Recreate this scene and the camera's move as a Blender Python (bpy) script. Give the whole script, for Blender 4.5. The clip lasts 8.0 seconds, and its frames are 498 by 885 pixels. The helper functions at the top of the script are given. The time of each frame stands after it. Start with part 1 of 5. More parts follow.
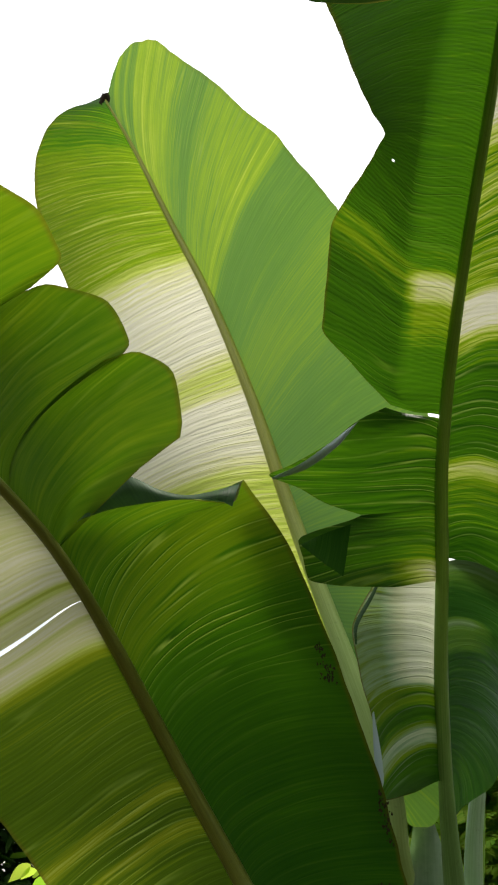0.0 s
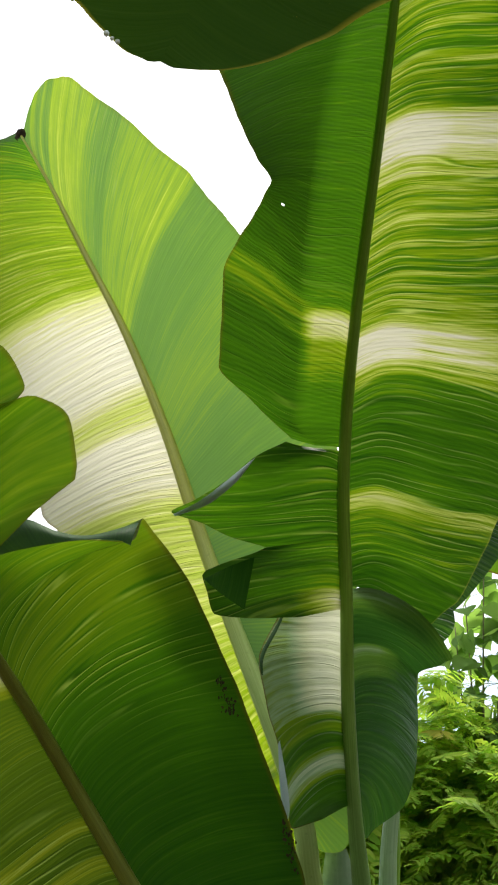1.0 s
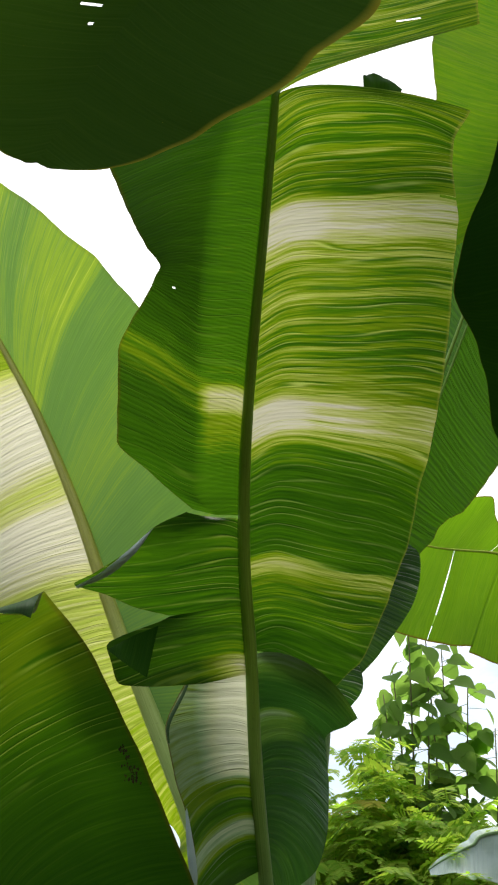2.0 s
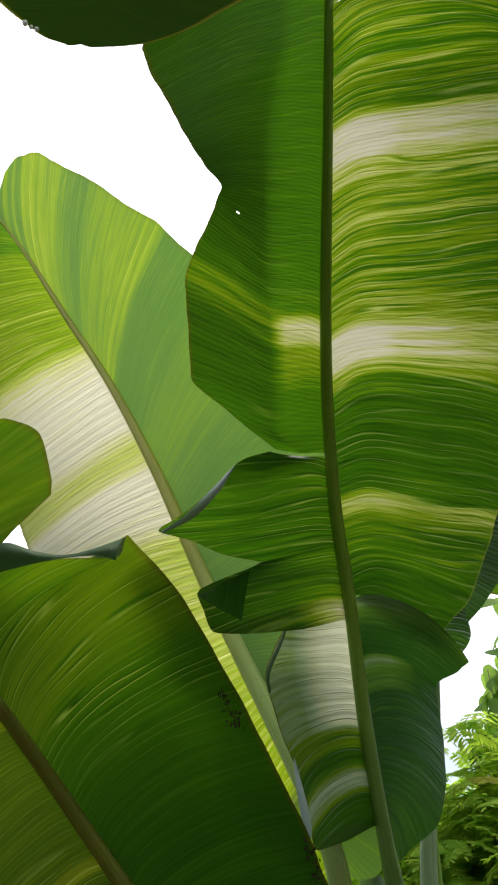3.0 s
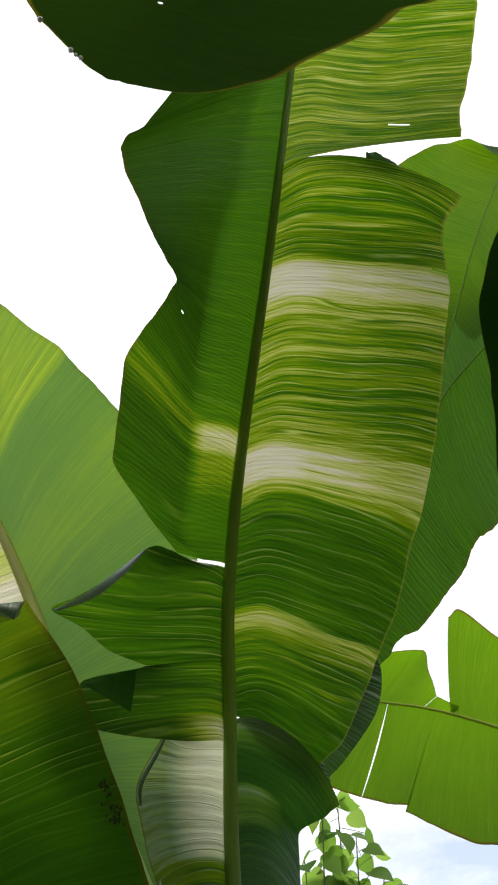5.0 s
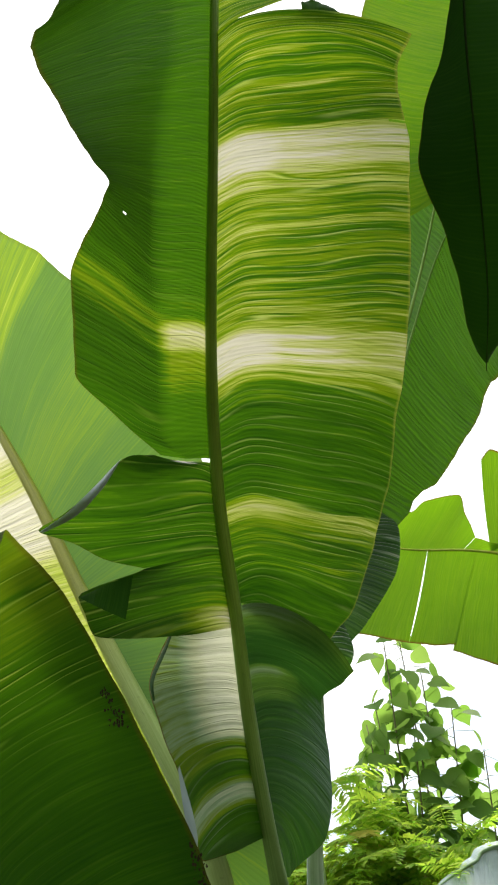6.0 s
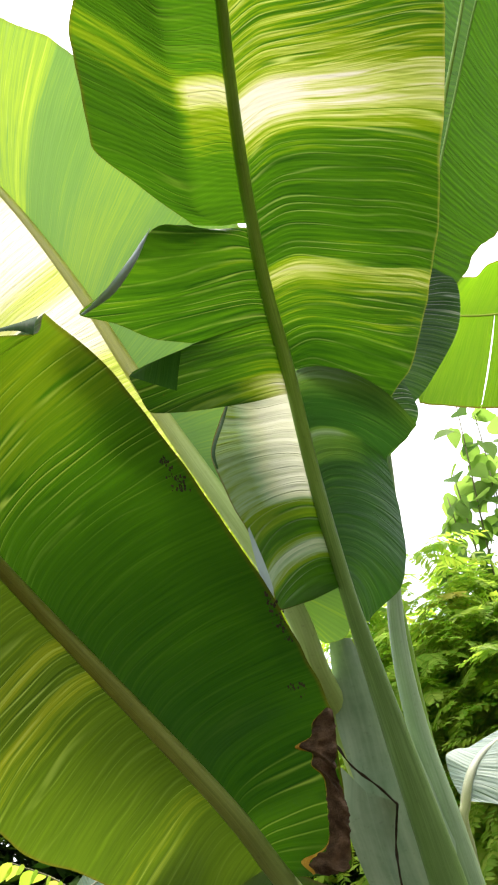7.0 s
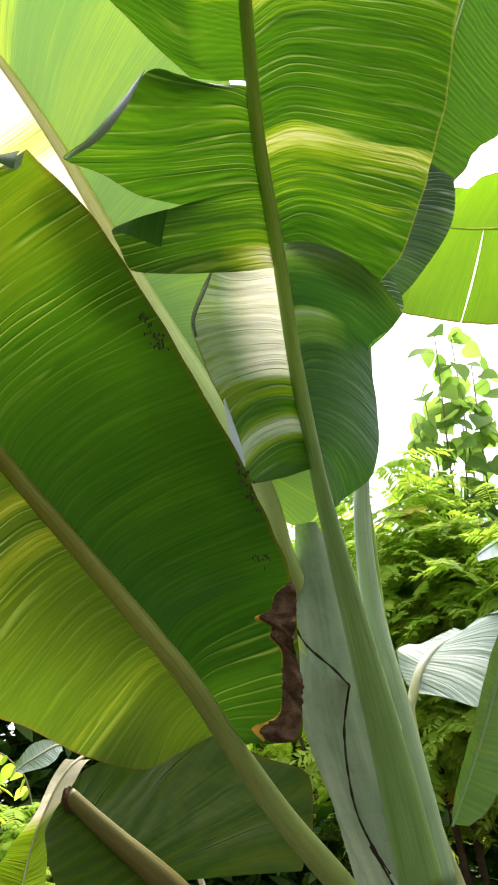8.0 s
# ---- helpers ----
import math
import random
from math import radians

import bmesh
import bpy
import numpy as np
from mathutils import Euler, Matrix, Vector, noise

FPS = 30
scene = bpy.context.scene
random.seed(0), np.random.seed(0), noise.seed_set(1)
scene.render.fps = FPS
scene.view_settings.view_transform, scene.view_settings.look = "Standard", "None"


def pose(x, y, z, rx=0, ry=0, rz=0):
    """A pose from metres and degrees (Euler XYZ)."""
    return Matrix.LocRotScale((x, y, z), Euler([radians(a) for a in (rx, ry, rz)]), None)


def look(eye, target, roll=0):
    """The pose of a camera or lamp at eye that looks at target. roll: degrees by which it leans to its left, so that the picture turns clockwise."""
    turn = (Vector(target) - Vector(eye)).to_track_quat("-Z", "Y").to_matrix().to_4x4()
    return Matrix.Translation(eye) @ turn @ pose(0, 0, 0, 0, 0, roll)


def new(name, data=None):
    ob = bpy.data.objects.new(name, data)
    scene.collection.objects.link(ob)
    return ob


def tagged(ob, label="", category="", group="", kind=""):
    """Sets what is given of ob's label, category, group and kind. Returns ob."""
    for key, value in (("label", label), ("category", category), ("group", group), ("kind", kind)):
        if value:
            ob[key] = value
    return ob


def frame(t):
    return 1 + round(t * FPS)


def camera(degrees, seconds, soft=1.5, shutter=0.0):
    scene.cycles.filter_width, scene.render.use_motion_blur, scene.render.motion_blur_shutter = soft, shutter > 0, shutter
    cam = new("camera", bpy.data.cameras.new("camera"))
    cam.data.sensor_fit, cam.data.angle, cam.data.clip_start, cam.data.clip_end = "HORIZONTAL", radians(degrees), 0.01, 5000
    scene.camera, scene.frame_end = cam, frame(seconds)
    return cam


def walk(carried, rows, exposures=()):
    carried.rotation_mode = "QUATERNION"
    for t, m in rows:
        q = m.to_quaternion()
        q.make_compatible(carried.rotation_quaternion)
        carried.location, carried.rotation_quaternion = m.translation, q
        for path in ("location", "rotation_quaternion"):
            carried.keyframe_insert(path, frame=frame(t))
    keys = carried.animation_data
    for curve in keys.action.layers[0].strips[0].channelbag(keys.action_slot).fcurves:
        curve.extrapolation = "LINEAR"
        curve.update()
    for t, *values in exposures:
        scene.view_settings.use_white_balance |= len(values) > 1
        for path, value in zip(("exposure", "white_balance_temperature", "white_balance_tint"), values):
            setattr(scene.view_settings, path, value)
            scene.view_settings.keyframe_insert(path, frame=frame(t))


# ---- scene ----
cam = camera(30.8, 8.0, soft=2.1)
METRES, EYE, TILT, LEAN, TURN = 0.9, 1.5, 24.0, 0.0, 0.0
ROWS = [
    (0.0, 0.0, 0.0, 0.0, 0.0, 0.0, -0.0),
    (0.3, 0.0426, -0.0128, 0.0135, -0.37, 1.72, 0.58),
    (0.5, 0.0623, -0.0132, 0.0268, -0.81, 1.11, 1.04),
    (0.7, 0.0745, -0.0246, 0.0262, -1.88, 0.74, 0.89),
    (1.0, 0.0733, -0.0342, 0.0249, -3.47, 1.29, 1.4),
    (1.2, 0.0756, -0.0571, 0.033, -3.91, 2.25, 2.99),
    (1.5, 0.0928, -0.092, 0.0429, -6.14, 4.98, 3.22),
    (1.7, 0.1103, -0.1111, 0.0385, -8.01, 5.65, 3.59),
    (2.8, 0.1402, -0.0223, -0.0905, -3.23, 6.3, 6.15),
    (3.0, 0.1207, -0.0049, -0.1015, -2.16, 6.65, 7.47),
    (3.5, 0.1047, 0.0334, -0.1266, -2.26, 10.59, 6.33),
    (3.8, 0.0662, 0.0632, -0.183, -6.28, 14.04, 3.51),
    (4.0, 0.0133, 0.0763, -0.2207, -11.58, 17.59, 1.91),
    (4.2, -0.0174, 0.0725, -0.2585, -14.22, 20.18, 1.5),
    (5.3, -0.0443, 0.0552, -0.2731, -15.27, 17.33, 1.41),
    (5.5, -0.0157, 0.0485, -0.2644, -14.34, 14.72, 2.46),
    (5.8, 0.053, 0.0462, -0.2303, -11.23, 12.4, 6.36),
    (6.0, 0.0922, 0.0279, -0.2256, -9.95, 10.52, 8.48),
    (6.3, 0.117, 0.0392, -0.2515, -6.7, 6.54, 11.39),
    (6.5, 0.1366, 0.0473, -0.2659, -4.95, 3.69, 14.17),
    (6.8, 0.1338, 0.0612, -0.2867, -4.12, 1.0, 15.17),
    (7.0, 0.1252, 0.0663, -0.2991, -4.76, -0.65, 14.6),
    (7.5, 0.1141, 0.0787, -0.3188, -5.22, -2.56, 13.21),
    (7.8, 0.113, 0.09, -0.3375, -5.79, -4.76, 11.71),
    (8.0, 0.0962, 0.1054, -0.3676, -6.65, -6.29, 9.92),
]
EXPOSURES = [(0.0, 0.24, 6500, 10), (0.5, 0.34, 6500, 10), (1.0, 0.57, 6500, 10), (1.5, 0.29, 6500, 10), (3.0, 0.24, 6500, 10), (3.5, 0.26, 6500, 10), (4.0, 0.11, 6500, 10), (5.3, -0.06, 6500, 10), (5.5, -0.17, 6500, 10), (5.8, 0.34, 6500, 10), (6.0, 0.58, 6500, 12), (6.5, 1.2, 6500, 15), (7.0, 1.27, 6500, 18), (7.5, 1.05, 6500, 19), (8.0, 1.44, 6500, 22)]   # seconds, stops, kelvin, tint
walk(cam, [(t, pose(0, 0, EYE, TILT, LEAN, TURN) @ pose(METRES * x, METRES * y, METRES * z, 90 + pitch, roll, yaw)) for t, x, y, z, yaw, pitch, roll in ROWS], EXPOSURES)

# ---- world and sun ----
SUN_ELEV, SUN_AZ = radians(50), radians(45)   # azimuth from +y towards +x
world = bpy.data.worlds.new("sky")
scene.world = world
world.use_nodes = True


def build_world(nt):
    n, k = nt.nodes, nt.links
    n.clear()
    sky = n.new("ShaderNodeTexSky")
    sky.sky_type, sky.sun_disc = "NISHITA", False
    sky.sun_elevation, sky.sun_rotation = SUN_ELEV, SUN_AZ
    sky.air_density, sky.dust_density = 1.0, 0.6
    geo = n.new("ShaderNodeTexCoord")
    mp = n.new("ShaderNodeMapping")
    mp.inputs["Scale"].default_value = (1.0, 1.0, 2.6)
    k.new(geo.outputs["Generated"], mp.inputs["Vector"])
    big = n.new("ShaderNodeTexNoise")
    big.inputs["Scale"].default_value, big.inputs["Detail"].default_value = 2.2, 8.0
    big.inputs["Roughness"].default_value = 0.62
    k.new(mp.outputs["Vector"], big.inputs["Vector"])
    ramp = n.new("ShaderNodeValToRGB")
    ramp.color_ramp.elements[0].position, ramp.color_ramp.elements[1].position = 0.62, 0.82
    ramp.color_ramp.elements[0].color = (0.28, 0.28, 0.28, 1)
    sep = n.new("ShaderNodeSeparateXYZ")
    k.new(geo.outputs["Generated"], sep.inputs["Vector"])
    lift = n.new("ShaderNodeMath")
    lift.operation = "MULTIPLY_ADD"
    k.new(sep.outputs["Z"], lift.inputs[0])
    lift.inputs[1].default_value = 0.85
    k.new(big.outputs["Fac"], lift.inputs[2])
    k.new(lift.outputs[0], ramp.inputs["Fac"])
    mix = n.new("ShaderNodeMix")
    mix.data_type = "RGBA"
    k.new(ramp.outputs["Color"], mix.inputs["Factor"])
    k.new(sky.outputs["Color"], mix.inputs["A"])
    mix.inputs["B"].default_value = (12.0, 12.1, 12.3, 1)
    bg = n.new("ShaderNodeBackground")
    bg.inputs["Strength"].default_value = 0.11
    k.new(mix.outputs["Result"], bg.inputs["Color"])
    out = n.new("ShaderNodeOutputWorld")
    k.new(bg.outputs["Background"], out.inputs["Surface"])


build_world(world.node_tree)
sun = new("sun", bpy.data.lights.new("sun", "SUN"))
sun.data.energy, sun.data.angle, sun.data.color = 4.4, radians(26.0), (1.0, 0.94, 0.82)
sun_dir = Vector((math.sin(SUN_AZ) * math.cos(SUN_ELEV), math.cos(SUN_AZ) * math.cos(SUN_ELEV), math.sin(SUN_ELEV)))
sun.matrix_world = look(sun_dir * 30, (0, 0, 0))


# ---- materials ----
class Mat:
    """A node material with short calls for what the leaves need."""

    def __init__(self, name):
        self.mat = bpy.data.materials.new(name)
        self.mat.use_nodes = True
        self.nt = self.mat.node_tree
        self.nt.nodes.clear()
        self.out = self.add("ShaderNodeOutputMaterial")

    def add(self, kind, **inputs):
        node = self.nt.nodes.new(kind)
        for key, value in inputs.items():
            self.put(node.inputs[key.replace("_", " ")], value)
        return node

    def put(self, sock, value):
        if isinstance(value, bpy.types.NodeSocket):
            self.nt.links.new(value, sock)
        else:
            sock.default_value = value

    def math(self, op, a, b=0.0, clamp=False):
        node = self.nt.nodes.new("ShaderNodeMath")
        node.operation, node.use_clamp = op, clamp
        self.put(node.inputs[0], a)
        self.put(node.inputs[1], b)
        return node.outputs[0]

    def noise(self, vec, scale=1.0, detail=3.0, rough=0.55):
        return self.add("ShaderNodeTexNoise", Vector=vec, Scale=scale, Detail=detail, Roughness=rough).outputs["Fac"]

    def xyz(self, x, y, z=0.0):
        node = self.nt.nodes.new("ShaderNodeCombineXYZ")
        for i, v in enumerate((x, y, z)):
            self.put(node.inputs[i], v)
        return node.outputs[0]

    def ramp(self, fac, stops, ease=False):
        node = self.nt.nodes.new("ShaderNodeValToRGB")
        self.put(node.inputs["Fac"], fac)
        cr = node.color_ramp
        cr.interpolation = "EASE" if ease else "LINEAR"
        while len(cr.elements) < len(stops):
            cr.elements.new(0.5)
        for e, (p, c) in zip(cr.elements, stops):
            e.position = p
        for e, (p, c) in zip(cr.elements, stops):
            e.color = (c, c, c, 1) if isinstance(c, (int, float)) else (*c, 1)
        return node.outputs["Color"]

    def mix(self, fac, a, b):
        node = self.nt.nodes.new("ShaderNodeMix")
        node.data_type = "RGBA"
        self.put(node.inputs["Factor"], fac)
        self.put(node.inputs["A"], a)
        self.put(node.inputs["B"], b)
        return node.outputs["Result"]

    def bump(self, height, strength=0.3, distance=0.002):
        return self.add("ShaderNodeBump", Height=height, Strength=strength, Distance=distance).outputs["Normal"]

    def finish(self, base, rough=0.5, normal=None, through_colour=None, through_part=0.5, spec=0.4):
        p = self.add("ShaderNodeBsdfPrincipled")
        self.put(p.inputs["Base Color"], base)
        self.put(p.inputs["Roughness"], rough)
        self.put(p.inputs["Specular IOR Level"], spec)
        if normal is not None:
            self.put(p.inputs["Normal"], normal)
        shader = p.outputs["BSDF"]
        if through_colour is not None:
            tr = self.add("ShaderNodeBsdfTranslucent")
            self.put(tr.inputs["Color"], through_colour)
            if normal is not None:
                self.put(tr.inputs["Normal"], normal)
            m = self.nt.nodes.new("ShaderNodeMixShader")
            self.put(m.inputs[0], through_part)
            self.put(m.inputs[1], shader)
            self.put(m.inputs[2], tr.outputs["BSDF"])
            shader = m.outputs[0]
        self.put(self.out.inputs["Surface"], shader)
        return self.mat


GREEN_FACE = [(0.0, (0.014, 0.055, 0.006)), (0.3, (0.036, 0.105, 0.009)), (0.5, (0.11, 0.18, 0.016)),
              (0.68, (0.31, 0.37, 0.10)), (0.85, (0.52, 0.52, 0.25)), (1.0, (0.66, 0.64, 0.48))]
GREEN_THROUGH = [(0.0, (0.012, 0.060, 0.002)), (0.3, (0.056, 0.165, 0.003)), (0.5, (0.19, 0.29, 0.005)),
                 (0.68, (0.40, 0.46, 0.09)), (0.85, (0.50, 0.50, 0.26)), (1.0, (0.57, 0.555, 0.45))]


def leaf_material(name, length, bands, streak=0.35, wander=0.03, seed=0.0, through_part=0.5, rough=0.48, bloom=0.0, fade=None, rim=0.4, spec=0.13, relief=0.5, rim_from=0.975, rim_colour=((0.10, 0.055, 0.018, 1), (0.14, 0.07, 0.01, 1)), faces=GREEN_FACE, throughs=GREEN_THROUGH, dotted=0.45, ridges=None, comb_part=1.0, comb_pitch=880.0, crisp=0.0, ridge_at=None, bend=None, crest_colour=((0.30, 0.42, 0.11, 1), (0.40, 0.52, 0.08, 1))):
    """Banana blade: u runs along the midrib, v outwards along the veins. bands: how pale the blade is along the midrib,
    0 dark green to 1 cream.
    fade: metres from the midrib between which the pale bands thin out, how far, and what they turn to, on some halves
    painted shade; rim: how far the very margin takes rim_colour, brown by default.
    crisp: how sharp-edged the streaks are; comb_pitch: spacing of the parallel veins; ridge_at: where along the midrib
    the painted highlights of raised veins stand out;
    bend: how far the stripes drift along the blade, in metres, at distances from the midrib."""
    m = Mat(name)
    uv = m.add("ShaderNodeUVMap")
    uv.uv_map = "UVMap"
    sep = m.add("ShaderNodeSeparateXYZ", Vector=uv.outputs["UV"])
    u, v = sep.outputs["X"], sep.outputs["Y"]
    edge_uv = m.add("ShaderNodeUVMap")
    edge_uv.uv_map = "edge"
    w = m.add("ShaderNodeSeparateXYZ", Vector=edge_uv.outputs["UV"]).outputs["X"]
    warp = m.math("MULTIPLY", m.math("SUBTRACT", m.noise(m.xyz(m.math("MULTIPLY", u, 7.0), m.math("MULTIPLY", v, 4.0), seed), 1.0, 2.0), 0.5), wander * 2)
    u2 = m.math("ADD", u, warp)
    if bend:
        drift = m.ramp(v, [(at, (far + 0.1) * 5.0) for at, far in bend], True)
        u2 = m.math("ADD", u2, m.math("SUBTRACT", m.math("MULTIPLY", drift, 0.2), 0.1))
    pale = m.ramp(m.math("DIVIDE", u2, length), bands)
    wide = m.noise(m.xyz(m.math("MULTIPLY", u2, 48.0), m.math("MULTIPLY", v, 2.2), seed + 3.0), 1.0, 2.5, 0.6)
    mid = m.noise(m.xyz(m.math("MULTIPLY", u2, 150.0), m.math("MULTIPLY", v, 3.5), seed + 5.0), 1.0, 2.0, 0.6)
    fine = m.noise(m.xyz(m.math("MULTIPLY", u2, 420.0), m.math("MULTIPLY", v, 9.0), seed + 7.0), 1.0, 2.0, 0.6)
    cloud = m.noise(m.xyz(m.math("MULTIPLY", u, 5.0), m.math("MULTIPLY", v, 5.0), seed + 11.0), 1.0, 4.0, 0.6)
    lines = m.ramp(mid, [(0.0, 0.0), (0.57, 0.0), (0.62, 1.0), (1.0, 1.0)])
    if fade:
        keep = m.ramp(v, [(0.0, 1.0), (fade[0], 1.0), (fade[1], fade[2]), (1.0, fade[2] * 0.9)])
        outer = m.ramp(m.math("DIVIDE", u2, length), fade[3]) if isinstance(fade[3], list) else fade[3]
        pale = m.math("ADD", m.math("MULTIPLY", pale, keep), m.math("MULTIPLY", m.math("SUBTRACT", 1.0, keep), outer))
    val = m.math("ADD", pale, m.math("MULTIPLY", m.math("SUBTRACT", wide, 0.5), streak * 1.6))
    if crisp:
        slab = m.noise(m.xyz(m.math("MULTIPLY", u2, 95.0), m.math("MULTIPLY", v, 2.6), seed + 19.0), 1.0, 3.0, 0.7)
        thin = m.noise(m.xyz(m.math("MULTIPLY", u2, 230.0), m.math("MULTIPLY", v, 4.5), seed + 23.0), 1.0, 2.0, 0.6)
        force = m.math("MULTIPLY", m.ramp(m.math("DIVIDE", u2, length), ridge_at), crisp) if ridge_at else crisp
        both = m.math("ADD", m.ramp(slab, [(0.44, 0.0), (0.54, 1.0)]), m.math("MULTIPLY", m.ramp(thin, [(0.45, 0.0), (0.58, 1.0)]), 0.45))
        val = m.math("ADD", val, m.math("MULTIPLY", m.math("SUBTRACT", both, 0.72), force))
    val = m.math("ADD", val, m.math("MULTIPLY", m.math("SUBTRACT", mid, 0.5), streak * 0.9))
    val = m.math("ADD", val, m.math("MULTIPLY", m.math("SUBTRACT", fine, 0.5), 0.12 + streak * 0.55))
    val = m.math("ADD", val, m.math("MULTIPLY", lines, streak * 0.5))
    val = m.math("ADD", val, m.math("MULTIPLY", m.math("SUBTRACT", cloud, 0.5), 0.14), clamp=True)
    ridges = streak * 1.5 + 0.1 if ridges is None else ridges
    sway = m.noise(m.xyz(m.math("MULTIPLY", u2, 26.0), m.math("MULTIPLY", v, 1.7), seed + 13.0), 1.0, 2.0, 0.55)
    phase = m.math("ADD", m.math("MULTIPLY", u2, 430.0), m.math("MULTIPLY", sway, 26.0))
    # pale crest and darker groove beside it: highlight and shade of veins, as colour
    crest = m.math("POWER", m.math("MULTIPLY", m.math("ADD", m.math("SINE", phase), 1.0), 0.5), 22.0)
    groove = m.math("POWER", m.math("MULTIPLY", m.math("ADD", m.math("SINE", m.math("ADD", phase, 0.85)), 1.0), 0.5), 14.0)
    gate = m.ramp(m.noise(m.xyz(m.math("MULTIPLY", u2, 16.0), m.math("MULTIPLY", v, 7.0), seed + 17.0), 1.0, 2.0), [(0.40, 0.08), (0.62, 1.0)])
    if ridge_at:
        gate = m.math("MULTIPLY", gate, m.ramp(m.math("DIVIDE", u2, length), ridge_at))
    crest = m.math("MULTIPLY", crest, gate)
    groove = m.math("MULTIPLY", groove, gate)
    val = m.math("SUBTRACT", val, m.math("MULTIPLY", groove, min(ridges, 0.6) * 0.35), clamp=True)
    comb = m.math("SINE", m.math("ADD", m.math("MULTIPLY", u, comb_pitch), m.math("MULTIPLY", cloud, 22.0)))
    val = m.math("ADD", val, m.math("MULTIPLY", comb, 0.022 * comb_part), clamp=True)
    face = m.mix(m.math("MULTIPLY", crest, ridges, True), m.ramp(val, faces), crest_colour[0])
    if bloom:
        face = m.mix(m.math("MULTIPLY", cloud, bloom), face, (0.46, 0.57, 0.58, 1))
    thru = m.mix(m.math("MULTIPLY", crest, ridges, True), m.ramp(val, throughs), crest_colour[1])
    dots = m.ramp(m.noise(m.xyz(m.math("MULTIPLY", u, 90.0), m.math("MULTIPLY", v, 70.0), seed), 1.0, 2.0), [(0.0, 0.0), (0.77, 0.0), (0.80, 1.0), (1.0, 1.0)])
    margin = m.math("MULTIPLY", m.ramp(m.math("ADD", w, m.math("MULTIPLY", m.math("SUBTRACT", cloud, 0.5), 0.03)), [(0.0, 0.0), (rim_from, 0.0), (0.995, 1.0)]), rim)
    spoil = m.math("MAXIMUM", margin, m.math("MULTIPLY", dots, dotted))
    face = m.mix(spoil, face, rim_colour[0])
    thru = m.mix(spoil, thru, rim_colour[1])
    swell = m.math("SINE", m.math("ADD", m.math("MULTIPLY", u, 210.0), m.math("MULTIPLY", wide, 6.0)))
    height = m.math("ADD", m.math("MULTIPLY", fine, 0.5), m.math("ADD", m.math("MULTIPLY", comb, 0.12 * comb_part), m.math("ADD", m.math("MULTIPLY", swell, 0.4), m.math("MULTIPLY", m.math("SUBTRACT", crest, groove), 0.5))))
    return m.finish(face, rough, m.bump(height, relief, 0.0022), thru, through_part, spec)


def stem_material(name, low, high, foot=None, length=1.0, turn=(0.55, 0.85), streak=60.0, rough=0.45, spec=0.22):
    """Smooth plant stem with fine long lines; it turns to the colours of foot between the given parts of its length."""
    m = Mat(name)
    co = m.add("ShaderNodeTexCoord").outputs["Object"]
    uv = m.add("ShaderNodeUVMap")
    uv.uv_map = "UVMap"
    sep = m.add("ShaderNodeSeparateXYZ", Vector=uv.outputs["UV"])
    lines = m.noise(m.xyz(m.math("MULTIPLY", sep.outputs["X"], 3.0), m.math("MULTIPLY", sep.outputs["Y"], streak)), 1.0, 3.0)
    patch = m.noise(m.xyz(m.math("MULTIPLY", sep.outputs["X"], 5.0), m.math("MULTIPLY", sep.outputs["Y"], 5.0)), 1.0, 5.0, 0.7)
    specks = m.ramp(m.noise(co, 140.0, 2.0), [(0.0, 1.0), (0.30, 1.0), (0.36, 0.0), (1.0, 0.0)])
    mixv = m.math("ADD", m.math("MULTIPLY", lines, 0.55), m.math("MULTIPLY", patch, 0.55), clamp=True)
    col = m.ramp(mixv, [(0.36, low), (0.74, high)])
    if foot:
        where = m.ramp(m.math("DIVIDE", sep.outputs["X"], length), [(turn[0], 0.0), (turn[1], 1.0)], True)
        col = m.mix(where, col, m.ramp(mixv, [(0.36, foot[0]), (0.74, foot[1])]))
    col = m.mix(m.math("MULTIPLY", specks, 0.15), col, (0.05, 0.05, 0.025, 1))
    return m.finish(col, rough, m.bump(m.math("ADD", lines, m.math("MULTIPLY", patch, 0.5)), 0.25, 0.002), spec=spec)


def plain_material(name, low, high, scale=8.0, rough=0.8, bump=0.4, distance=0.01):
    m = Mat(name)
    co = m.add("ShaderNodeTexCoord").outputs["Object"]
    a, b = m.noise(co, scale, 6.0, 0.65), m.noise(co, scale * 9, 3.0)
    f = m.math("ADD", m.math("MULTIPLY", a, 0.7), m.math("MULTIPLY", b, 0.3))
    return m.finish(m.ramp(f, [(0.3, low), (0.7, high)]), rough, m.bump(f, bump, distance), spec=0.12)


